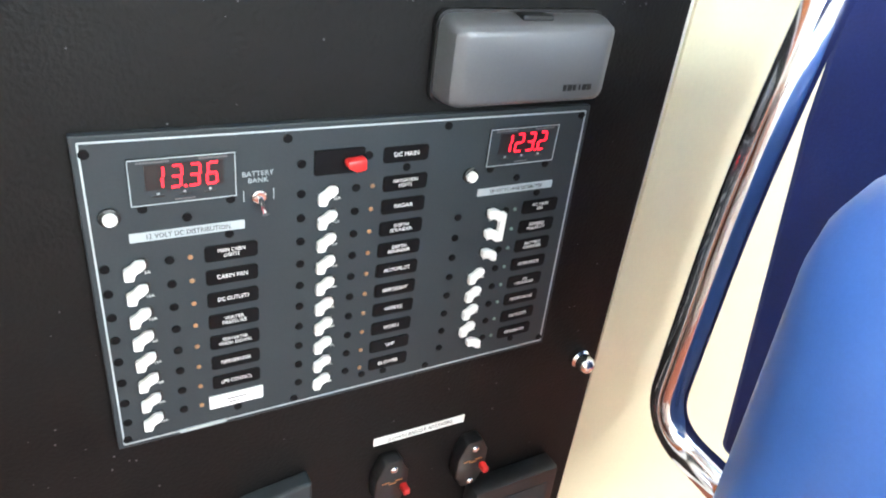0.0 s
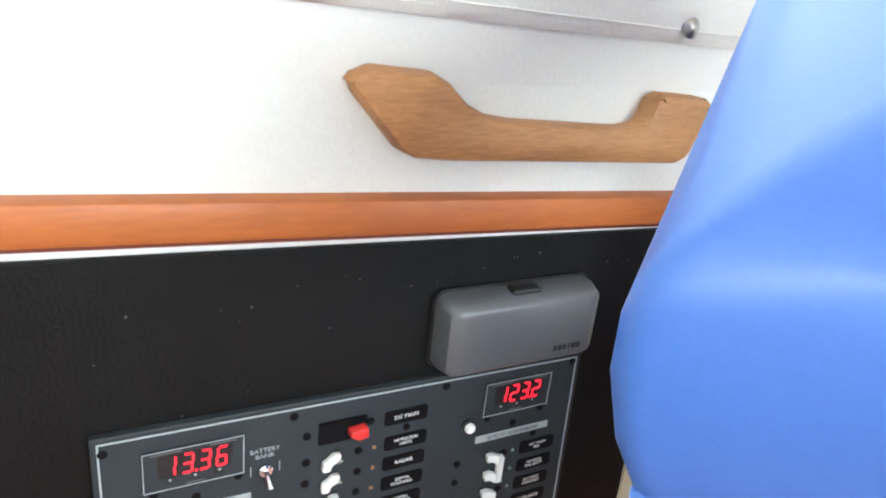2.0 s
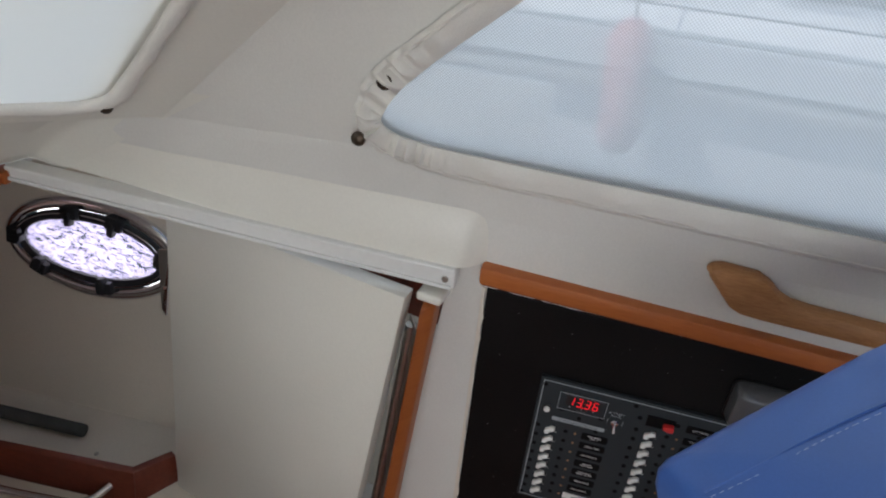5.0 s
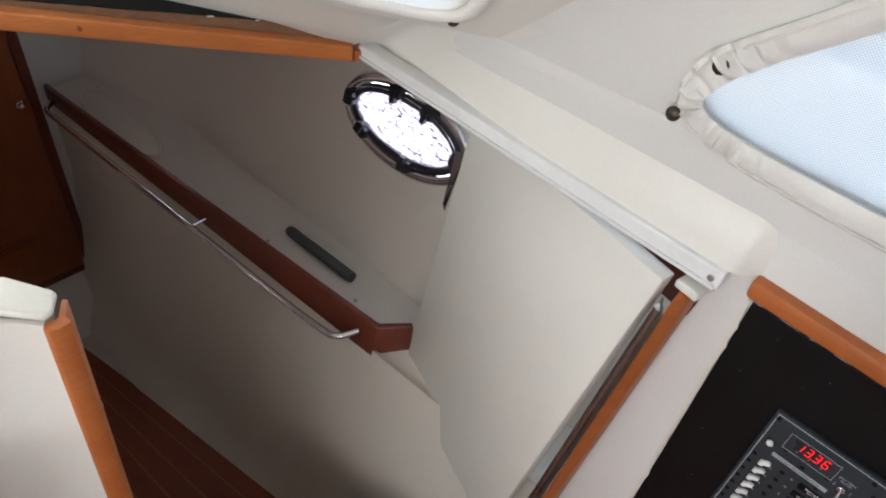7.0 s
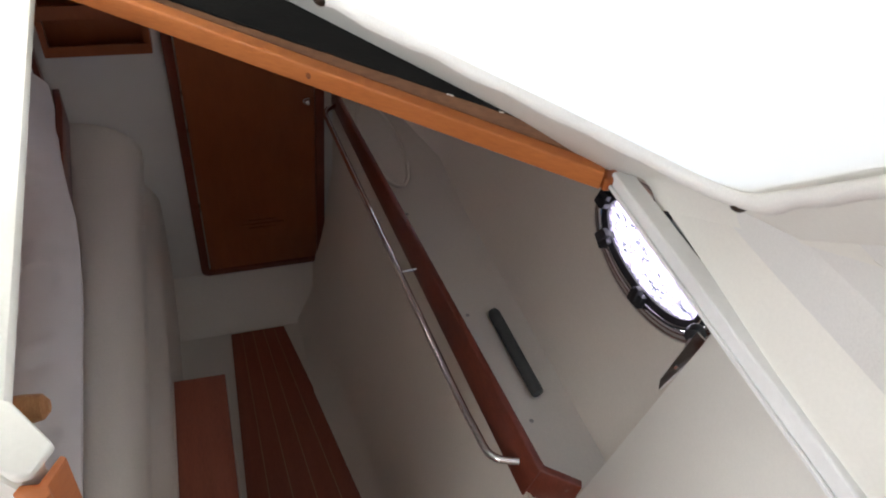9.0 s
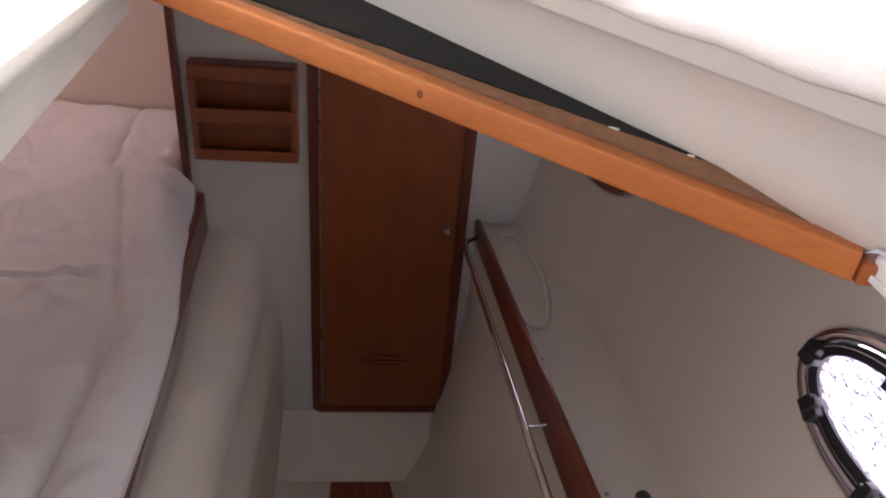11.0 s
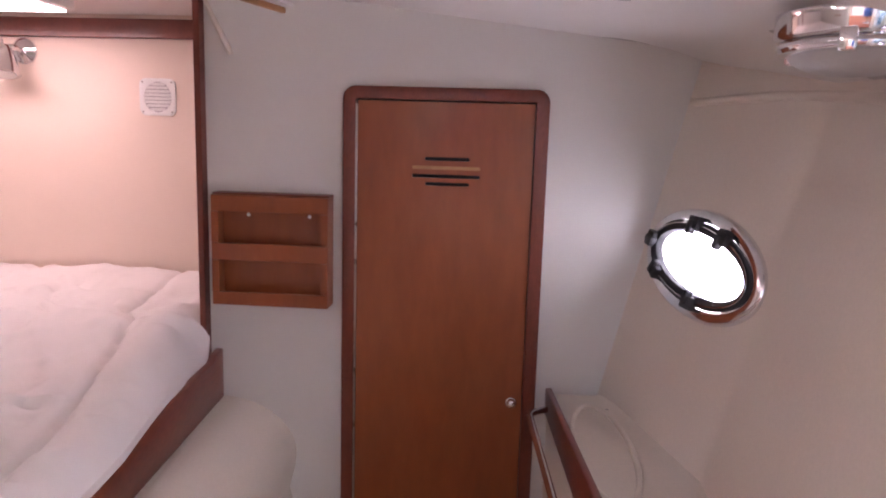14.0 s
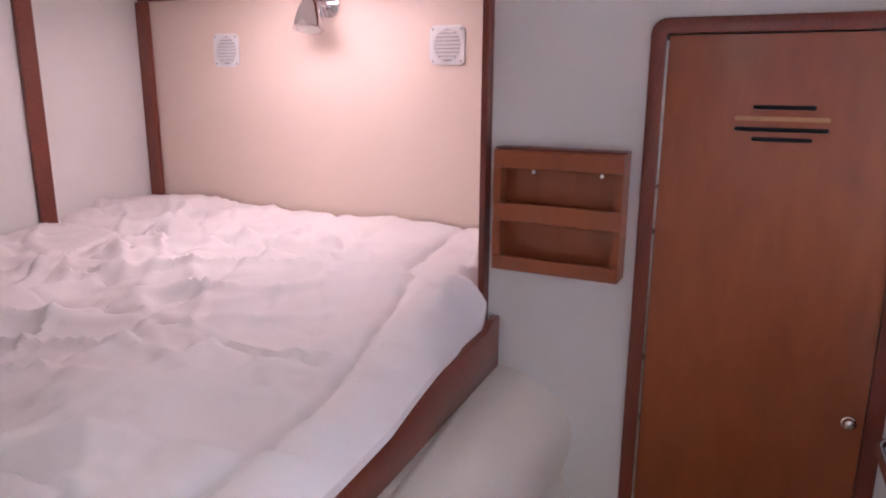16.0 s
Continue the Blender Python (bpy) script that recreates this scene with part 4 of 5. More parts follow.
cd = thing("companionway_door", "open cream companionway door hinged on the teak jamb", "door")
dq = [Vector((0.262, -0.575, 1.925)), Vector((0.395, -0.092, 1.895)), Vector((0.385, 0.012, 0.99)), Vector((0.215, -0.455, 0.99))]
part("leaf", slab(dq, (0.028, -0.006, 0), bevel=0.003), GELCOAT, cd, smooth=True)
lt = part("latch", disc((0.40, -0.06, 1.70), (0.75, 0.62, 0.05), 0.006, 0.085), CHROME, cd, "chrome door latch with a black knob", True)
part("latch_knob", disc((0.462, -0.010, 1.703), (0.75, 0.62, 0.05), 0.017, 0.020, 16, 0.005), DARK, lt, smooth=True)
part("latch_plate", slab([(0.398, -0.088, 1.80), (0.402, -0.060, 1.79), (0.406, -0.040, 1.64), (0.400, -0.052, 1.63)], (-0.003, 0.002, 0)), CHROME, cd, "chrome latch plate")

pg = thing("grab_peg", "rounded teak handle end beside the berth", "handle")
part("bar", tube([(-0.80, 0.05, 1.745), (-0.53, 0.053, 1.751), (-0.508, 0.053, 1.751), (-0.500, 0.053, 1.751)], [0.020, 0.020, 0.017, 0.008], 16), OILED, pg, smooth=True)
part("bracket", tube([(-0.60, 0.06, 1.755), (-0.61, 0.08, 1.84), (-0.62, 0.10, 2.06)], 0.003, 8), STEEL, pg)

# ---- helm seat ----
hs = thing("helm_seat", "blue vinyl helm seat on a polished tube frame", "seat")


def pad(c, w, d, h, m, r=0.04, puff=0.02, seg=10):
    """A stuffed cushion: a rounded block with bulging faces."""
    bm = bmesh.new()
    bmesh.ops.create_cube(bm, size=2)
    bmesh.ops.subdivide_edges(bm, edges=bm.edges[:], cuts=seg, use_grid_fill=True)
    for v in bm.verts:
        x, y, z = v.co
        a = Vector((x * w / 2, y * d / 2, z * h / 2))
        lim = Vector((max(-w / 2 + r, min(w / 2 - r, a.x)), max(-d / 2 + r, min(d / 2 - r, a.y)), max(-h / 2 + r, min(h / 2 - r, a.z))))
        off = a - lim
        if off.length > 1e-6:
            off = off.normalized() * min(off.length, r)
        p = lim + off
        k = (1 - x * x) * (1 - z * z)
        p.y += puff * k * (1 if y > 0 else -1) * abs(y)
        p.z += 0.5 * puff * (1 - x * x) * (1 - y * y) * z
        v.co = p
    bmesh.ops.transform(bm, matrix=Matrix.Translation(c) @ m, verts=bm.verts)
    return bm


SM = Matrix.Rotation(radians(2.97), 4, "Z") @ Matrix.Rotation(radians(64.73), 4, "X") @ Matrix.Rotation(radians(36.56), 4, "Y")
SC = Vector((-0.1108, -1.1764, 2.1405))


def on_seat(x, y, z):
    return SC + (SM @ Vector((x, y, z)))


def back_ring(y, inset):
    """The backrest's outline: wide rounded shoulders and a squarer foot."""
    w, h = 0.2055, 0.1863
    out = []
    for sx, sz, r, a0 in ((1, 1, 0.143, 0), (-1, 1, 0.143, 90), (-1, -1, 0.010, 180), (1, -1, 0.010, 270)):
        for i in range(13):
            a = radians(a0 + 90 * i / 12)
            z = (sz * (h - r) + r * math.sin(a)) * (1 - inset / h)
            x = (sx * (w - r) + r * math.cos(a)) * (1 - inset / w)
            out.append(on_seat(x * (1 - 0.107 * (z / h)), 1.316 * y, z))
    return out


prof_back = [(0.0, 0.0), (0.018, 0.0015), (0.030, 0.005), (0.038, 0.010), (0.0435, 0.017), (0.0475, 0.027), (0.0505, 0.041), (0.0530, 0.060), (0.0550, 0.090), (0.0560, 0.135)]
backrest = part("backrest", loft([back_ring(-y, i) for y, i in prof_back[:0:-1]] + [back_ring(y, i) for y, i in prof_back]), BLUE, hs, "bulging blue vinyl backrest", True)
backrest.data.set_sharp_from_angle(angle=radians(180))
FOOT = [0.224 - 0.43 * i / 110 for i in range(111)]
part("welt", tube([on_seat(x, -0.0235 + 0.0010 * math.sin(x * 90), -0.1835 + 0.0008 * math.sin(x * 61)) for x in FOOT], [0.0030 + 0.0006 * math.sin(i * 1.1) for i in range(111)], 10), BLUE, hs, "puckered blue welt", True)
stitch = bmesh.new()
for i in range(74):
    x = 0.210 - 0.0056 * i
    add_tube(stitch, [on_seat(x, -0.0305, -0.1836), on_seat(x - 0.0032, -0.0305, -0.1836)], 0.0005, 6)
part("stitching", stitch, THREAD, hs, "pale blue contrast stitching")
SEAM = bend([on_seat(*p) for p in ((0.160, 0.0600, -0.172), (0.145, 0.0692, -0.130), (0.139, 0.0715, -0.085), (0.127, 0.0728, -0.020), (0.106, 0.0737, 0.050), (0.080, 0.0742, 0.100))], 0.03, 6)
part("side_seam", tube(SEAM, 0.0013, 8), BLUE, hs, "raised vinyl seam", True)
run = bmesh.new()
for p, q in zip(SEAM, SEAM[1:]):
    n = max(1, int((q - p).length / 0.006))
    for j in range(n):
        a, b = p.lerp(q, j / n), p.lerp(q, (j + 0.55) / n)
        off = SM.to_3x3() @ Vector((-0.0075, 0.0006, 0.0))
        add_tube(run, [a + off, b + off], 0.00025, 5)
part("stitching", run, THREAD, hs, "fine pale topstitching")
part("toggle", tube([on_seat(0.213, -0.036, -0.180), on_seat(0.213, -0.039, -0.1825), on_seat(0.213, -0.041, -0.1840), on_seat(0.213, -0.0435, -0.1852), on_seat(0.213, -0.0445, -0.1857)], [0.002, 0.0034, 0.0038, 0.0030, 0.001], 14), BLUE, hs, "round blue pull tab", True)
part("seat_cushion", pad((-0.160, -1.31, 1.665), 0.40, 0.32, 0.50, Euler((radians(-6), 0, radians(3))).to_matrix().to_4x4(), 0.10, 0.02, 14), BLUE, hs, "", True)
part("back_shell", slab([(0.165, -1.47, 1.40), (-0.35, -1.47, 1.40), (-0.35, -1.47, 2.02), (0.235, -1.47, 2.02), (0.222, -1.47, 1.80)], (0, 0.03, 0), bevel=0.010), BLUEDARK, hs, "dark blue canvas back")
loop = bend([(0.150, -1.310, 2.02), (0.141, -1.268, 1.80), (0.138, -1.268, 1.530), (0.03, -1.268, 1.530), (0.0, -1.298, 1.545)], 0.095, 10)
part("tube_frame", tube(loop, 0.0175, 18), CHROME, hs, "polished bent tube arm", True)
part("pedestal", tube([(-0.17, -1.30, 0.952), (-0.17, -1.30, 0.97), (-0.17, -1.30, 0.99), (-0.17, -1.30, 1.40)], [0.15, 0.15, 0.05, 0.05], 24), CHROME, hs, smooth=True)

# ---- forward cabin ----
BY = 1.81
dr = tagged(new("door_1"), "closed cherry cabin door with rounded mahogany frame", "door", kind="structure")


def framed(outer, inner, y, depth):
    return slab([(a, y, b) for a, b in outer], (0, depth, 0), [[(a, y, b) for a, b in inner]], bevel=0.002)


part("frame", framed(round_rect(-0.090, 1.052, 0.556, 1.752, 0.035, 6), round_rect(-0.0905, 1.049, 0.486, 1.690, 0.004, 2), BY - 0.020, 0.022), MAHOGANY, dr, "dark mahogany frame", True)
SLOTS = ((-0.0815, 1.738, 0.123), (-0.084, 1.7025 + 0.0115, 0.186), (-0.084, 1.691, 0.186), (-0.080, 1.670, 0.120))
leaf_holes = [[(a, BY - 0.012, b) for a, b in round_rect(x, z, w, 0.0095, 0.0045, 3)] for i, (x, z, w) in enumerate(SLOTS) if i != 1]
low_holes = [[(a, BY - 0.012, b) for a, b in round_rect(-0.084, 0.43 + 0.022 * k, w, 0.0075, 0.0035, 3)] for k, w in ((0, 0.12), (1, 0.186), (2, 0.12))]
part("leaf", slab([(a, BY - 0.012, b) for a, b in round_rect(-0.0885, 1.048, 0.478, 1.684, 0.002, 1)], (0, 0.012, 0), leaf_holes + low_holes), CHERRY, dr)
# Added dark sheet: blocks light from behind and gives slots their shade.
part("backing", box((-0.349, BY + 0.003, 0.201), (0.169, BY + 0.010, 1.909)), RUBBER, dr, "dark sheet added behind the door to shade its slots and gaps")
# Paler wood than the leaf, so the slat's lit look is in its colour.
part("lit_slat", slab([(a, BY - 0.0135, b) for a, b in round_rect(-0.084, 1.714, 0.186, 0.0095, 0.0045, 3)], (0, 0.003, 0)), OILED, dr)
hinge = bmesh.new()
add_tube(hinge, [(-0.3305, BY - 0.016, 0.22), (-0.3305, BY - 0.016, 1.88)], 0.0032, 8)
part("piano_hinge", hinge, STEEL, dr, "steel piano hinge", True)
kn = part("knob", disc((0.121, BY - 0.012, 1.057), (0, -1, 0), 0.016, 0.012, 20), CHROME, dr, "small chrome knob", True)
part("knob_cap", disc((0.121, BY - 0.024, 1.060), (0, -1, 0.1), 0.012, 0.014, 18, 0.005), CHROME, kn, smooth=True)

sh = thing("wall_shelf", "small cherry two-pocket wall shelf on the bulkhead", "shelf")
sx0, sx1, sz0, sz1, sf = -0.722, -0.397, 1.318, 1.630, 1.750
part("back_board", box((sx0, BY - 0.008, sz0), (sx1, BY - 0.001, sz1)), CHERRY, sh)
part("side", box((sx0, sf, sz0), (sx0 + 0.012, BY - 0.009, sz1 - 0.006), 0.001), CHERRY, sh)
part("side", box((sx1 - 0.012, sf, sz0), (sx1, BY - 0.009, sz1 - 0.006), 0.001), CHERRY, sh)
part("top", box((sx0 - 0.001, sf + 0.004, sz1 - 0.005), (sx1 + 0.001, BY - 0.009, sz1), 0.001), MAHOGANY, sh)
part("bottom", box((sx0 + 0.013, sf, sz0), (sx1 - 0.013, BY - 0.009, sz0 + 0.008)), CHERRY, sh)
part("divider", box((sx0 + 0.013, sf + 0.01, 1.452), (sx1 - 0.013, BY - 0.009, 1.460)), CHERRY, sh)
for a, b in ((sz0, 1.355), (1.445, 1.492), (1.580, 1.624)):
    part("front_rail", box((sx0, sf - 0.010, a), (sx1, sf - 0.001, b), 0.0015), CHERRY, sh)
for a, b in ((sx0, sx0 + 0.020), (sx1 - 0.020, sx1)):
    for c, d in ((1.356, 1.444), (1.493, 1.579)):
        part("front_post", box((a, sf - 0.010, c), (b, sf - 0.001, d)), CHERRY, sh)
for x in (-0.637, -0.462):
    part("screw", disc((x, BY - 0.009, 1.566), (0, -1, 0), 0.006, 0.002, 12), CHROME, sh, "bright screw")

# lower liner, shelf and fiddle along the starboard side


def sole_edge(y):
    return -0.045 + 0.168 * (1.58 - y)


def fid_x(y):
    return 0.305 - 0.0505 * (y - 0.065)


def fid_top(y):
    return 0.335 - 0.0688 * (y - 0.08)


def liner(u, v):
    y = -0.7 + 2.51 * u
    e = min(sole_edge(y), 0.21) + 0.09 * max(0.0, min(1.0, (y - 1.2) / 0.5))
    if v < 0.5:
        k = v / 0.5
        return Vector((e + (0.225 - e) * k ** 0.38, y, 0.70 * k))
    k = (v - 0.5) / 0.5
    return Vector((0.225 + (fid_x(y) - 0.225 + 0.008) * k, y, 0.70 + 0.40 * k))


struct("liner_starboard", thick(grid(liner, 24, 16), (0.01, 0, -0.004)), LINER, "cream moulded liner under the side shelf", "wall", True)
struct("shelf_side", thick(grid(lambda u, v: Vector((fid_x(-0.6 + 2.4 * u) + 0.01 + v * (hull_x(-0.6 + 2.4 * u, 1.1) + 0.015 - fid_x(-0.6 + 2.4 * u)), -0.6 + 2.4 * u, 1.088 + 0.012 * v ** 6)), 20, 10), (0, 0, -0.015)), LINER, "cream side shelf", "shelf", True)
fd = thing("fiddle_rail", "mahogany fiddle along the shelf with a chrome handrail", "rail")
part("board", slab([(fid_x(0.06), 0.06, 1.085), (fid_x(1.80), 1.80, 1.030), (fid_top(1.80), 1.80, 1.105), (fid_top(0.07), 0.07, 1.168)], (0.018, 0.004, 0), bevel=0.004), MAHOGANY, fd, "", True)
part("end_board", slab([(0.309, 0.062, 1.085), (0.40, 0.005, 1.086), (0.412, 0.010, 1.168), (0.338, 0.072, 1.168)], (0.008, 0.016, 0), bevel=0.003), MAHOGANY, fd, "", True)
hx = -0.054
rpts = bend([(0.318, 0.125, 1.125), (0.258, 0.155, 1.112), (0.243, 0.32, 1.105), (fid_x(1.60) + hx, 1.60, 1.068), (fid_x(1.70) + hx, 1.70, 1.066), (fid_x(1.74) + 0.002, 1.74, 1.066)], 0.05, 6)
part("handrail", tube(rpts, 0.0095, 14), CHROME, fd, "polished chrome handrail", True)
part("post", tube([(fid_x(0.80) + hx, 0.80, 1.088), (fid_x(0.80) + 0.006, 0.80, 1.092)], 0.005, 10), CHROME, fd, "chrome stand-off", True)
ft = thing("foam_tube", "short grey foam tube lying on the side shelf", "tube")
part("tube", tube([(0.430, 0.585, 1.106), (0.4303, 0.575, 1.106), (0.4445, 0.302, 1.107), (0.445, 0.298, 1.107)], [0.013, 0.017, 0.017, 0.015], 16), FOAM, ft, smooth=True)
for x, y in ((0.405, 0.238), (0.362, 0.600), (0.312, 1.048), (0.335, 1.70), (0.375, 1.70)):
    sc_ = thing("shelf_screw", "small steel screw in the cream shelf", "screw", "shelf screws")
    part("head", disc((x, y, 1.086), (0, 0, 1), 0.006, 0.0035, 12, 0.001), STEEL, sc_, smooth=True)
ov = thing("access_cover", "oval cream access cover standing at the end of the shelf", "cover")


part("disc", slab([(0.325 + 0.060 * math.cos(a), 1.44 + 0.25 * math.sin(a), 1.090) for a in [2 * math.pi * i / 32 for i in range(32)]], (0, 0, 0.006), bevel=0.002), LINER, ov, "", True)
part("rim", tube([(0.325 + 0.066 * math.cos(a), 1.44 + 0.262 * math.sin(a), 1.096) for a in [2 * math.pi * i / 40 for i in range(40)]], 0.007, 10, True), LINER, ov, "raised cream rim", True)


def portlight(y0, z0, a, b, tilt, label, glass):
    """An oval opening port: polished ring, black gasket, clips and pane, on the hull side."""
    x0 = hull_x(y0, z0)
    ey = (Vector((hull_x(y0 + 0.15, z0), y0 + 0.15, z0)) - Vector((hull_x(y0 - 0.15, z0), y0 - 0.15, z0))).normalized()
    ez = Vector((0.23, 0, 1)).normalized()
    en = ez.cross(ey).normalized()
    if en.x > 0:
        en = -en
    o = Vector((x0, y0, z0))

    def at(u, v, n):
        return o + ey * u + ez * v + en * n

    turn = Matrix.Rotation(radians(tilt), 3, en)
    ey, ez = turn @ ey, turn @ ez
    p = thing("portlight", label, "porthole", "portlights")
    n = 64

    def ring_mesh(prof):
        """A profile of (distance in from the rim, height) swept round the oval."""
        bm = bmesh.new()
        rs = []
        for d, h in prof:
            rs.append([bm.verts.new(at((a - d) * math.cos(2 * math.pi * i / n), (b - d) * math.sin(2 * math.pi * i / n), h)) for i in range(n)])
        for r1, r2 in zip(rs, rs[1:]):
            for i in range(n):
                bm.faces.new((r1[i], r1[(i + 1) % n], r2[(i + 1) % n], r2[i]))
        return bm

    part("ring", ring_mesh(((-0.001, -0.014), (0.0, 0.0), (0.001, 0.006), (0.004, 0.012), (0.010, 0.0155), (0.022, 0.0165), (0.030, 0.015), (0.034, 0.008), (0.034, -0.004))), CHROME, p, "polished chrome ring", True)
    part("gasket", ring_mesh(((0.033, 0.012), (0.034, 0.019), (0.038, 0.022), (0.047, 0.022), (0.058, 0.016), (0.059, -0.004))), RUBBER, p, "black rubber gasket", True)
    part("bezel_line", ring_mesh(((0.0400, 0.0222), (0.0405, 0.0232), (0.0425, 0.0232), (0.0430, 0.0222))), CHROME, p, "thin chrome line on the gasket", True)
    part("pane", slab([at((a - 0.055) * math.cos(2 * math.pi * i / n), (b - 0.055) * math.sin(2 * math.pi * i / n), 0.004) for i in range(n)], en * 0.006), glass, p, "bright window pane").visible_shadow = False
    rot = Matrix((ey, ez, en)).transposed().to_4x4()
    for ang in (78, 112, 2, 312, 258):
        t = radians(ang)
        u, v = (a - 0.034) * math.cos(t), (b - 0.034) * math.sin(t)
        slope = math.atan2(v / (b - 0.034) ** 2, u / (a - 0.034) ** 2)
        bm = box((-0.021, -0.020, 0.0), (0.021, 0.012, 0.022), 0.004)
        add_box(bm, (-0.008, -0.033, 0.010), (0.008, 0.002, 0.030), 0.003)
        for k in range(4):
            add_box(bm, (-0.014 + 0.0075 * k, -0.014, 0.018), (-0.010 + 0.0075 * k, 0.008, 0.0225), 0.0008, 1)
        bmesh.ops.transform(bm, matrix=Matrix.Translation(at(u, v, 0.012)) @ rot @ Matrix.Rotation(slope - radians(90), 4, "Z"), verts=bm.verts)
        part("clip", bm, RUBBER, p, "black clip", True)
    return o, ey, ez, en


P1 = portlight(PY1, PZ1, PA, PB, 0.0, "oval chrome portlight with rippled glass near the companionway", RIPPLED)
P2 = portlight(PY2, PZ2, 0.260, 0.128, TILT2, "oval chrome portlight with black clips on the cream hull side", GLASS)

# Area lamps added outside the panes stand in for daylight and whiten the glass.
for (o_, ey_, ez_, en_), w_, h_, pw, col in ((P1, 0.38, 0.17, 1.3, (0.95, 0.93, 1.0)), (P2, 0.52, 0.23, 1.3, (0.86, 0.88, 1.0))):
    lp = lamp("daylight_portlight", "AREA", Matrix.Translation(o_ - en_ * 0.05) @ Matrix((ey_, en_.cross(ey_), en_)).transposed().to_4x4() @ Matrix.Rotation(math.pi, 4, "X"), pw, col, size=w_, size_y=h_)

cl = thing("ceiling_lamp", "chrome ringed dome lamp on the cabin overhead", "lamp")
LC = Vector((0.556, 0.955, ceil_z(0.556, 0.955) - 0.014))
part("base", tube([LC + Vector((0, 0, 0.028)), LC + Vector((0, 0, -0.004)), LC + Vector((0, 0, -0.009)), LC + Vector((0, 0, -0.010))], [0.110, 0.110, 0.106, 0.098], 40), CHROME, cl, "polished chrome base", True)
part("ring", tube([LC + Vector((0, 0, -0.010)), LC + Vector((0, 0, -0.014)), LC + Vector((0, 0, -0.020)), LC + Vector((0, 0, -0.026)), LC + Vector((0, 0, -0.029))], [0.100, 0.104, 0.105, 0.102, 0.092], 40), CHROME, cl, "polished chrome ring", True)
part("dome", tube([LC + Vector((0, 0, -0.029)), LC + Vector((0, 0, -0.040)), LC + Vector((0, 0, -0.049)), LC + Vector((0, 0, -0.055)), LC + Vector((0, 0, -0.057))], [0.091, 0.082, 0.062, 0.034, 0.006], 40), FROSTED, cl, "frosted glass dome", True)
for i in range(3):
    a = 2 * math.pi * i / 3 + 0.5
    part("clip", box((-0.011, 0.094, -0.033), (0.011, 0.114, -0.002), 0.004, 2, Matrix.Translation(LC) @ Matrix.Rotation(a, 4, "Z")), CHROME, cl, "", True)
struct("ceiling_seam", tube([(0.305, 1.00, ceil_z(0.305, 1.00) - 0.0003), (0.435, 0.60, ceil_z(0.435, 0.60) - 0.0003)], 0.0011, 6), RADIO, "thin dark seam in the overhead", "seam")

liner_edge = []
for i in range(41):
    y = 0.55 + 1.25 * i / 40
    z = 1.906 - 0.085 * max(0.0, (1.5 - y) / 0.6) ** 1.4 * 0.55
    liner_edge.append((hull_x(y, z) + 0.002, y, z))
struct("headliner_edge", tube(liner_edge, 0.011, 12), LINER, "soft rounded edge of the headliner on the hull side", "trim", True)

# ---- berth ----
struct("wall_berth_back", box((-2.55, 2.197, 0.9), (-0.75, 2.23, 2.2)), PEACH, "peach vinyl panel behind the berth", "wall")
struct("wall_berth_port", box((-2.52, -0.6, 0.9), (-2.475, 2.195, 2.25)), VINYL_WHITE, "white vinyl port side lining", "wall")
struct("wall_alcove", box((-0.758, 1.842, 0.9), (-0.738, 2.195, 2.2)), VINYL_WHITE, "white alcove side", "wall")
struct("ceiling_berth", box((-2.55, 0.60, 2.165), (-0.70, 2.23, 2.185)), CEILING, "white overhead above the berth", "ceiling")
struct("wall_berth_aft", box((-2.5, -0.32, 0.0), (-0.60, -0.28, 1.95)), LINER, "cream bulkhead at the foot of the berth", "wall")
struct("berth_platform", box((-2.47, -0.27, 0.80), (-0.74, 2.19, 0.98)), LINER, "cream berth platform", "berth base")
pt = struct("trim_post_door", box((-0.776, 1.775, 1.03), (-0.758, 1.842, 2.16), 0.003), MAHOGANY, "mahogany corner post", "trim")
struct("trim_rail_top", box((-2.46, 2.178, 2.088), (-0.76, 2.196, 2.150), 0.003), MAHOGANY, "mahogany rail under the overhead", "trim")
struct("trim_post_corner", box((-2.474, 2.176, 1.10), (-2.410, 2.1955, 2.087), 0.003), MAHOGANY, "mahogany corner post", "trim")
struct("trim_post_port", box((-2.4745, 1.672, 1.10), (-2.455, 1.735, 2.16), 0.003), MAHOGANY, "mahogany post on the port lining", "trim")


def edge_x(y):
    return -0.716 + 0.125 * (1.775 - max(y, 1.1)) + 0.03 * (1.1 - min(y, 1.1))


lb = thing("lee_board", "mahogany lee board along the berth edge", "board")
part("board", slab([(edge_x(1.80), 1.80, 1.025), (edge_x(-0.2), -0.2, 1.025), (edge_x(-0.2), -0.2, 1.160), (edge_x(1.70), 1.70, 1.160), (edge_x(1.73), 1.73, 1.172), (edge_x(1.80), 1.80, 1.172)], (-0.022, 0, 0), bevel=0.003), MAHOGANY, lb, "", True)


def bolster(u, v):
    y = -0.25 + 2.06 * u
    e = edge_x(y)
    front = max(-0.520 + 0.015 * u, e + 0.03)
    w = front - e + 0.015
    if v < 0.5:
        a = math.pi / 2 * (v / 0.5)
        return Vector((e - 0.015 + w * math.sin(a), y, 0.86 + 0.165 * math.cos(a)))
    k = (v - 0.5) / 0.5
    groove = front - 0.022
    flange = -0.484 + 0.004 * u
    if k < 0.12:
        return Vector((front + (groove - front) * (k / 0.12) ** 2, y, 0.86 * (1 - k)))
    q = min(1.0, (k - 0.12) / 0.16)
    q = q * q * (3 - 2 * q)
    return Vector((groove + (flange - groove) * q - 0.03 * max(0.0, k - 0.4), y, 0.86 * (1 - k)))


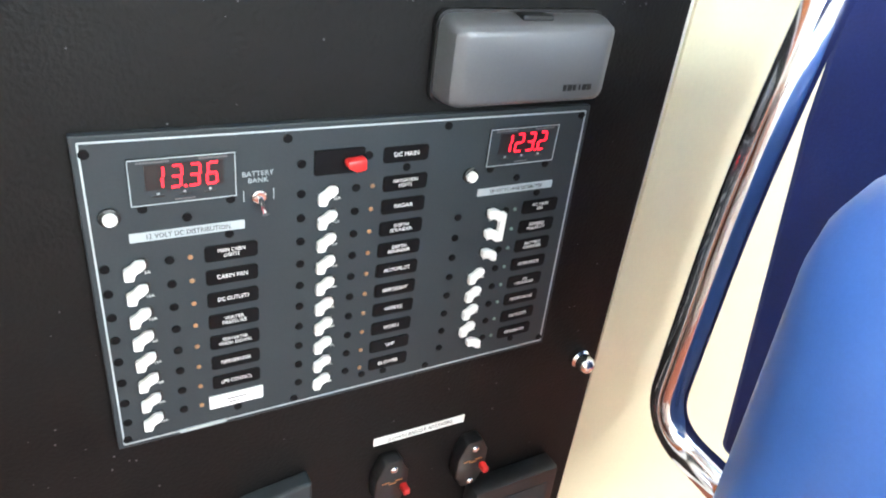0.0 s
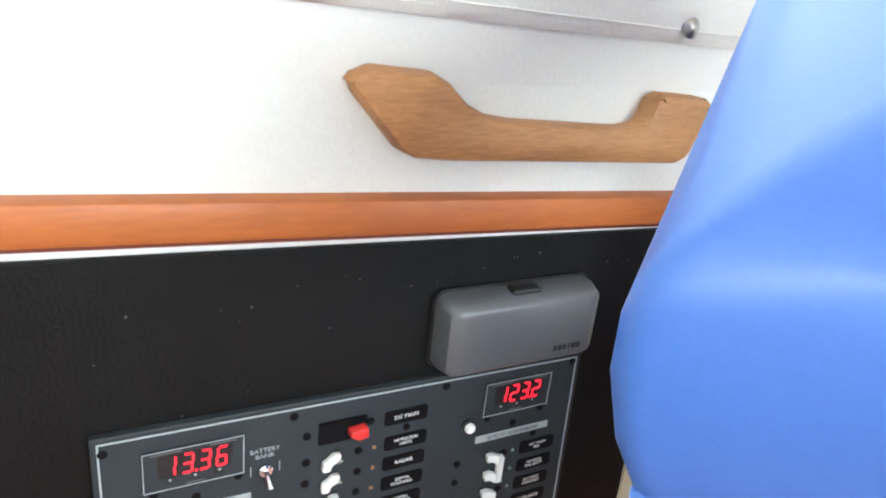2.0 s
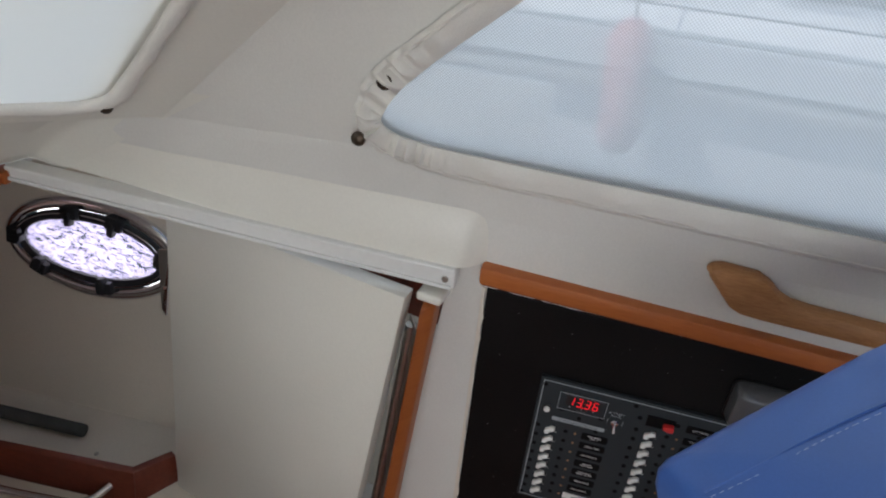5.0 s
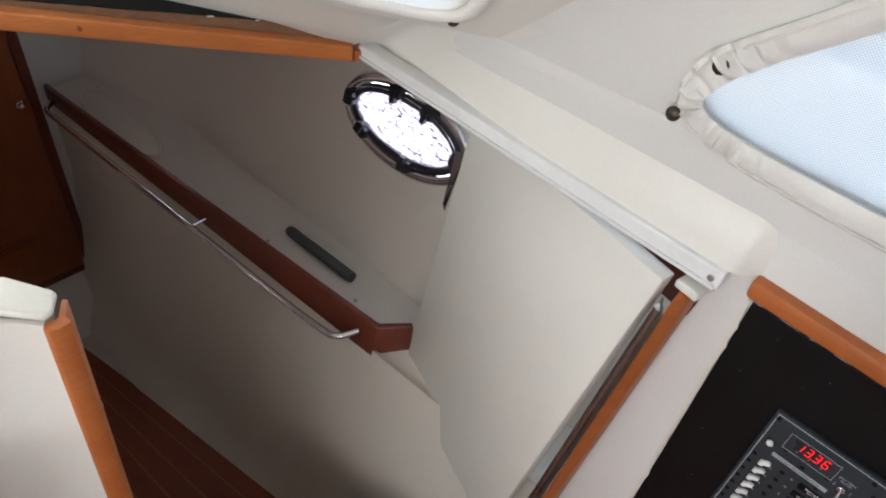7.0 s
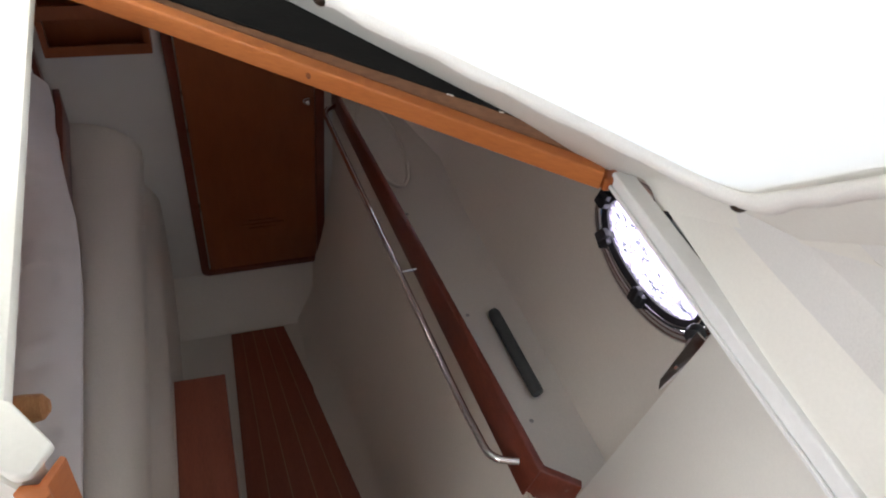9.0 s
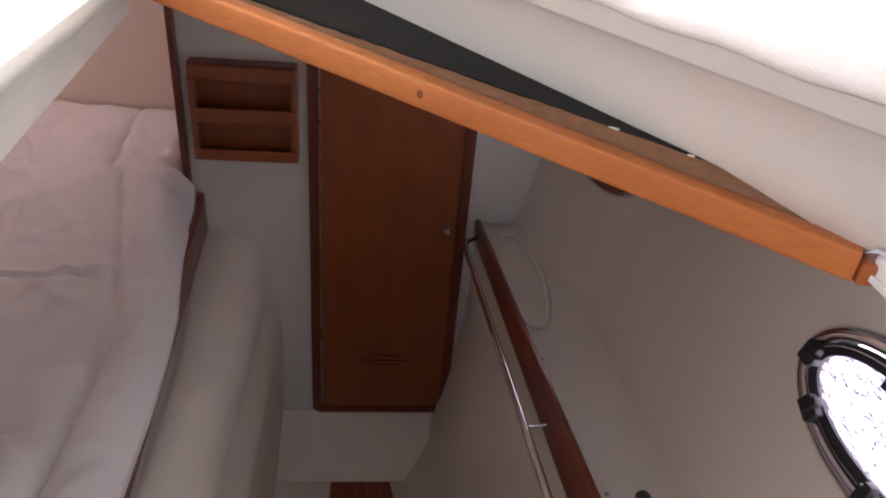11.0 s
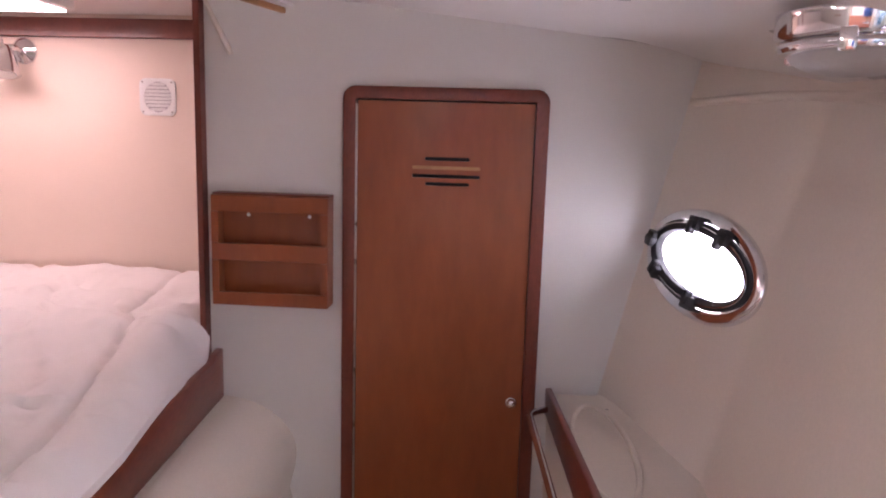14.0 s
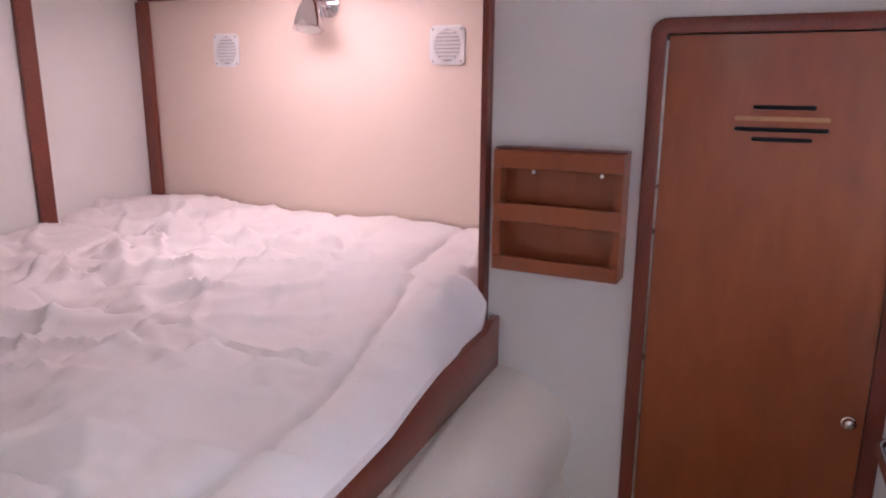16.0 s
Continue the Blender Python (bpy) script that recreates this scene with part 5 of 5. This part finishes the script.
struct("berth_front", thick(grid(bolster, 24, 60), (-0.01, 0, -0.004)), LINER, "cream moulded berth front with a rounded top", "berth base", True)
struct("berth_front_top", thick(grid(lambda u, v: Vector((-0.80 + (edge_x(-0.25 + 2.05 * u) - 0.004 + 0.80) * v, -0.25 + 2.05 * u, 1.02)), 24, 4), (0, 0, -0.02)), LINER, "cream berth ledge", "berth base")

dv_ = thing("duvet", "rumpled white quilted duvet spread over the berth", "bedding")


def smooth(a, b, t):
    """0 at a, 1 at b, eased."""
    t = max(0.0, min(1.0, (t - a) / (b - a)))
    return t * t * (3 - 2 * t)


def duvet(u, v):
    y = -0.22 + 2.40 * v
    xe = edge_x(y) - 0.024 + 0.034 * smooth(1.45, 0.75, y)
    if y > 1.755:
        xe = edge_x(1.755) - 0.024 + (-0.785 - edge_x(1.755) + 0.024) * smooth(1.755, 1.775, y)
    x = -2.465 + (xe + 2.465) * u
    d = xe - x
    top = 1.235 + 0.082 * smooth(1.2, 2.1, y) + 0.012 * smooth(1.0, 0.2, u)
    roll_ = 0.115 - 0.05 * smooth(1.7, 1.85, y)
    low = 1.150 + 0.085 * smooth(1.70, 1.77, y) + 0.032 * smooth(1.58, 1.42, y)
    z = top - (top - low) * (1 - min(1.0, d / roll_)) ** 2.2
    q = Vector((x * 3.2, y * 3.2, 0.3))
    w = noise.noise(q * 0.9) * 0.026 + noise.noise(q * 2.0 + Vector((5, 1, 2))) * 0.012
    wx, wy = x + 0.05 * noise.noise(q * 1.1), y + 0.05 * noise.noise(q * 1.1 + Vector((4, 4, 4)))
    rumple = smooth(-0.95, -1.75, x) * 0.6 + 0.4
    for ang, freq, amp, seed in ((0.35, 3.4, 0.026, 1.7), (1.25, 3.4, 0.022, 5.2), (2.3, 4.6, 0.017, 9.4)):
        along, over = wx * math.cos(ang) + wy * math.sin(ang), -wx * math.sin(ang) + wy * math.cos(ang)
        f = noise.noise(Vector((along * freq * 0.45, over * freq * 1.7, seed)))
        w += amp * rumple * (math.exp(-((f / 0.13) ** 2)) - 0.45) * smooth(0.02, 0.25, d)
    creased = abs(noise.noise(Vector((wx * 7.0, wy * 7.0, 2.7))))
    w -= 0.013 * rumple * math.exp(-((creased / 0.07) ** 2))
    seam = d - 0.135 - 0.09 * smooth(1.0, 2.0, y) - 0.012 * noise.noise(Vector((0.0, y * 3.0, 4.0)))
    w -= 0.017 * math.exp(-((seam / 0.010) ** 2)) + 0.010 * math.exp(-((seam / 0.035) ** 2))
    for step_, off, amp in ((0.52, 0.0, 0.012), (0.52, 0.26, 0.005)):
        tuck = (d - 0.215 + off + 0.02 * noise.noise(q)) % step_
        if d > 0.45:
            w -= amp * math.exp(-((min(tuck, step_ - tuck) / 0.011) ** 2))
    cross = (y - 0.10 + 0.03 * noise.noise(q + Vector((9, 0, 0)))) % 0.55
    w -= 0.012 * math.exp(-((min(cross, 0.55 - cross) / 0.011) ** 2)) * smooth(0.18, 0.24, d)
    pucker = math.sin(y * 52 + d * 14 + 4 * noise.noise(Vector((0, y * 4, 0)))) * (0.45 + 0.55 * noise.noise(Vector((3.0, y * 6, d * 5))))
    w += 0.019 * pucker * math.exp(-(((d - 0.075) / 0.05) ** 2))
    w *= 1 - 0.6 * smooth(1.95, 2.15, y)
    return Vector((x, y, z + w * smooth(0.0, 0.09, d)))


part("cover", thick(grid(duvet, 170, 190), (0, 0, -0.02)), COTTON, dv_, "", True)


def quilt_point(y, in_from_edge):
    """A point on the duvet at a distance in from its open edge."""
    xe = duvet(1.0, (y + 0.22) / 2.40).x
    return duvet((xe - in_from_edge + 2.465) / (xe + 2.465), (y + 0.22) / 2.40)


part("quilting_seam", tube([quilt_point(-0.1 + 2.1 * i / 120, 0.135 + 0.09 * smooth(1.0, 2.0, -0.1 + 2.1 * i / 120) + 0.012 * noise.noise(Vector((0.0, (-0.1 + 2.1 * i / 120) * 3.0, 4.0)))) for i in range(121)], 0.0016, 6), COTTON, dv_, "sunken stitched seam along the edge", True)
mt = thing("mattress", "white covered berth mattress under the duvet", "mattress")
part("block", box((-2.46, -0.25, 0.985), (-0.80, 2.185, 1.12), 0.03), COTTON, mt)


def vent(x, z):
    v = thing("louvre_vent", "round-cornered white plastic louvre vent on the peach panel", "vent", "berth vents")
    y = 2.1965
    part("plate", slab([(a, y - 0.006, b) for a, b in round_rect(x, z, 0.124, 0.122, 0.022, 5)], (0, 0.006, 0), [[(x + a, y - 0.006, z + b) for a, b in ellipse(0, 0, 0.048, 0.050, 28)]], bevel=0.001), WHITE, v, "", True)
    part("backing", slab([(x + a, y - 0.0012, z + b) for a, b in ellipse(0, 0, 0.049, 0.051, 28)], (0, 0.001, 0)), VENTBACK, v, "dim grille backing")
    for i in range(8):
        dz = -0.041 + 0.0117 * i
        w = math.sqrt(max(0.0, 1 - (dz / 0.05) ** 2)) * 0.047
        part("slat", slab([(x - w, y - 0.010, z + dz - 0.004), (x + w, y - 0.010, z + dz - 0.004), (x + w, y - 0.003, z + dz + 0.005), (x - w, y - 0.003, z + dz + 0.005)], (0, 0.0012, 0.0012)), WHITE, v)
    for a in (-1, 1):
        for b in (-1, 1):
            part("screw", disc((x + a * 0.050, y - 0.006, z + b * 0.049), (0, -1, 0), 0.0036, 0.002, 10), STEEL, v)
    return v


vent(-1.083, 1.901)
vent(-2.018, 1.897)

rl = thing("reading_lamp", "chrome swivel reading lamp on the peach panel", "lamp")
RB = Vector((-1.538, 2.196, 2.040))
part("base", disc(RB, (0, -1, 0), 0.042, 0.012, 24, 0.010), CHROME, rl, smooth=True)
part("arm", tube(bend([RB + Vector((0, -0.015, 0)), RB + Vector((-0.005, -0.055, 0.008)), RB + Vector((-0.030, -0.075, 0.004))], 0.02), 0.009, 12), CHROME, rl, smooth=True)
HD = Vector((0.10, -0.22, -0.95)).normalized()
HC = RB + Vector((-0.030, -0.074, -0.004))
hd = part("shade", tube([HC - HD * 0.018, HC - HD * 0.012, HC, HC + HD * 0.018, HC + HD * 0.05, HC + HD * 0.082], [0.008, 0.024, 0.031, 0.038, 0.048, 0.055], 28), CHROME, rl, "bell shaped chrome shade", True)
part("bulb", disc(HC + HD * 0.0825, HD, 0.042, 0.003, 20), WHITE, hd)
part("switch", tube([HC - HD * 0.018, HC - HD * 0.036], [0.005, 0.004], 10), CHROME, hd, smooth=True)

fl = thing("ceiling_light", "white box ceiling light glowing over the berth", "lamp")
part("housing", slab([(-1.20, 1.945, 2.163), (-1.85, 1.945, 2.163), (-1.85, 1.70, 2.163), (-1.20, 1.70, 2.163)], (0, 0, -0.032), bevel=0.010), WHITE, fl, "", True)
part("lens", box((-1.83, 1.725, 2.126), (-1.22, 1.925, 2.131)), glow("lamp_lens", (1.0, 0.78, 0.78), 4.5), fl, "glowing pinkish lens")
bt = thing("overhead_batten", "thin teak batten under the overhead", "batten")
part("batten", slab([(-0.540, 1.80, 2.112), (-0.660, 0.75, 2.060), (-0.660, 0.75, 2.075), (-0.540, 1.80, 2.127)], (0.014, 0, 0), bevel=0.003), OILED, bt, "", True)
part("track", slab([(-0.525, 1.78, 2.126), (-0.645, 0.75, 2.074), (-0.62, 0.75, 2.076), (-0.50, 1.78, 2.128)], (0, 0, 0.004)), WHITE, bt, "white plastic track")
cr = thing("cord", "pale cord hanging by the corner post", "cord")
part("cord", tube([(-0.752, 1.802, 2.150), (-0.735, 1.80, 2.11), (-0.705, 1.80, 2.055), (-0.684, 1.80, 2.012), (-0.680, 1.801, 2.004)], [0.006, 0.008, 0.009, 0.009, 0.006], 10), LINER, cr, smooth=True)

# ---- sole planks ----
struct("floor_riser", slab([(-0.56, 1.59, -0.01), (0.30, 1.59, -0.01), (0.30, 1.812, 0.17), (-0.56, 1.812, 0.17)], (0, 0.02, 0)), LINER, "cream riser under the door", "wall")
so = thing("sole_boards", "dark teak cabin sole with pale holly strips", "floor boards")
L, R0 = -0.282, -0.0445
for i in range(5):
    a, b = i / 5, (i + 1) / 5
    near_l, near_r, far_l, far_r = -0.345, 0.36, L, R0
    yn, yf = -0.55, 1.575
    xs = [far_l + (far_r - far_l) * a + 0.0012, far_l + (far_r - far_l) * b - 0.0012, near_l + (near_r - near_l) * b - 0.003, near_l + (near_r - near_l) * a + 0.003]
    part("plank", slab([(xs[0], yf, -0.011), (xs[1], yf, -0.011), (xs[2], yn, -0.011), (xs[3], yn, -0.011)], (0, 0, 0.013)), SOLE, so)
    if i:
        xf, xn = far_l + (far_r - far_l) * a, near_l + (near_r - near_l) * a
        part("strip", slab([(xf - 0.0012, yf, -0.011), (xf + 0.0012, yf, -0.011), (xn + 0.003, yn, -0.011), (xn - 0.003, yn, -0.011)], (0, 0, 0.0125)), HOLLY, so, "pale holly strip")
sp = thing("companionway_step", "reddish teak step with pale edging beside the cabin sole", "step")
part("tread", slab([(-0.473, 0.920, 0.588), (-0.313, 0.915, 0.588), (-0.319, -0.20, 0.588), (-0.485, -0.20, 0.588)], (0, 0, 0.014), bevel=0.003), SOLE, sp, "reddish teak tread")
part("edging", slab([(-0.478, 0.922, 0.586), (-0.4735, 0.922, 0.586), (-0.4855, -0.20, 0.586), (-0.490, -0.20, 0.586)], (0, 0, 0.018)), LINER, sp, "pale edging strip")
part("base", slab([(-0.470, 0.905, -0.011), (-0.322, 0.905, -0.011), (-0.328, -0.20, -0.011), (-0.482, -0.20, -0.011)], (0, 0, 0.598)), LINER, sp, "cream step side")

# ---- outside ----
struct("water", box((-60, -60, -0.62), (60, 60, -0.60)), WATER, "dark marina water", "water")
nb = thing("neighbour_boat", "white motor yacht moored alongside with dark windows", "boat")


def hull(u, v):
    y = -9 + 16 * u
    return Vector((3.08 + 0.35 * (1 - v) + 1.1 * smooth(0.72, 1.0, u) ** 1.5, y, -0.6 + 2.15 * v + 0.25 * smooth(0.6, 1, u) * v))


part("hull", thick(grid(hull, 24, 8), (0.06, 0, 0)), HULLW, nb, "white topsides", True)
part("deck", box((3.12, -9, 1.50), (6.0, 4.5, 1.54)), HULLW, nb)
part("house", slab([(3.78, -7.0, 1.54), (3.78, 1.6, 1.54), (3.95, 0.8, 2.75), (3.95, -7.0, 2.75)], (2.0, 0, 0), bevel=0.05), HULLW, nb, "white deckhouse", True)
part("rub_rail", tube([(3.04, -9, 1.40), (3.04, 2.6, 1.40)], 0.02, 8), GREYLABEL, nb)
part("toe_rail", tube([(3.10, -9, 1.585), (3.10, 2.6, 1.585)], 0.018, 8), GREYLABEL, nb)
for y0, y1 in ((-1.41, -0.17), (-2.57, -1.59), (-3.22, -3.0), (-3.75, -3.5)):
    part("window", slab([(3.785, y0, 1.69 if y1 - y0 > 0.5 else 1.75), (3.785, y1, 1.68 if y1 - y0 > 0.5 else 1.75), (3.83, y1, 2.08 if y1 - y0 > 0.5 else 1.88), (3.83, y0 + min(0.25, 0.3 * (y1 - y0)), 2.08 if y1 - y0 > 0.5 else 1.88)], (-0.02, 0, 0), bevel=0.008), PANEL, nb, "dark tinted window")
for y, z, sway in ((-0.89, 1.35, 0.03), (-2.40, 1.50, 0.11)):
    fe = thing("fender", "faded red fender hanging on a white boat's side", "fender", "fenders alongside")
    part("body", tube([(2.93, y - sway * k, z - 0.36 * k) for k in (1.0, 0.92, 0.75, -0.6, -0.8, -0.92)], [0.02, 0.08, 0.112, 0.112, 0.08, 0.025], 18), FENDER, fe, smooth=True)
    part("line", tube([(2.93, y + sway * 0.9, z + 0.325), (3.02, y + sway, 1.86), (3.60, y + sway, 1.97), (3.85, y + sway, 2.0)], 0.008, 6), ROPE, fe)
for z, s in ((1.33, 0.0), (1.24, 0.02)):
    rp = thing("mooring_line", "grey mooring line along a white hull", "rope", "mooring lines")
    part("rope", tube([(3.075, -7 + 0.5 * i, z - 0.03 * math.sin(i * 0.4) + s) for i in range(24)], 0.016, 6), ROPE, rp)
pl_ = thing("boat_pole", "white pole leaning outside the window", "pole")
part("pole", tube([(0.78, -1.86, 1.706), (0.60, -1.57, 2.04), (0.60, -1.05, 2.85)], 0.011, 8), HULLW, pl_, smooth=True)
struct("side_deck", box((0.76, -3.2, 1.66), (1.05, 2.2, 1.705)), HULLW, "white side deck outside the window", "deck")
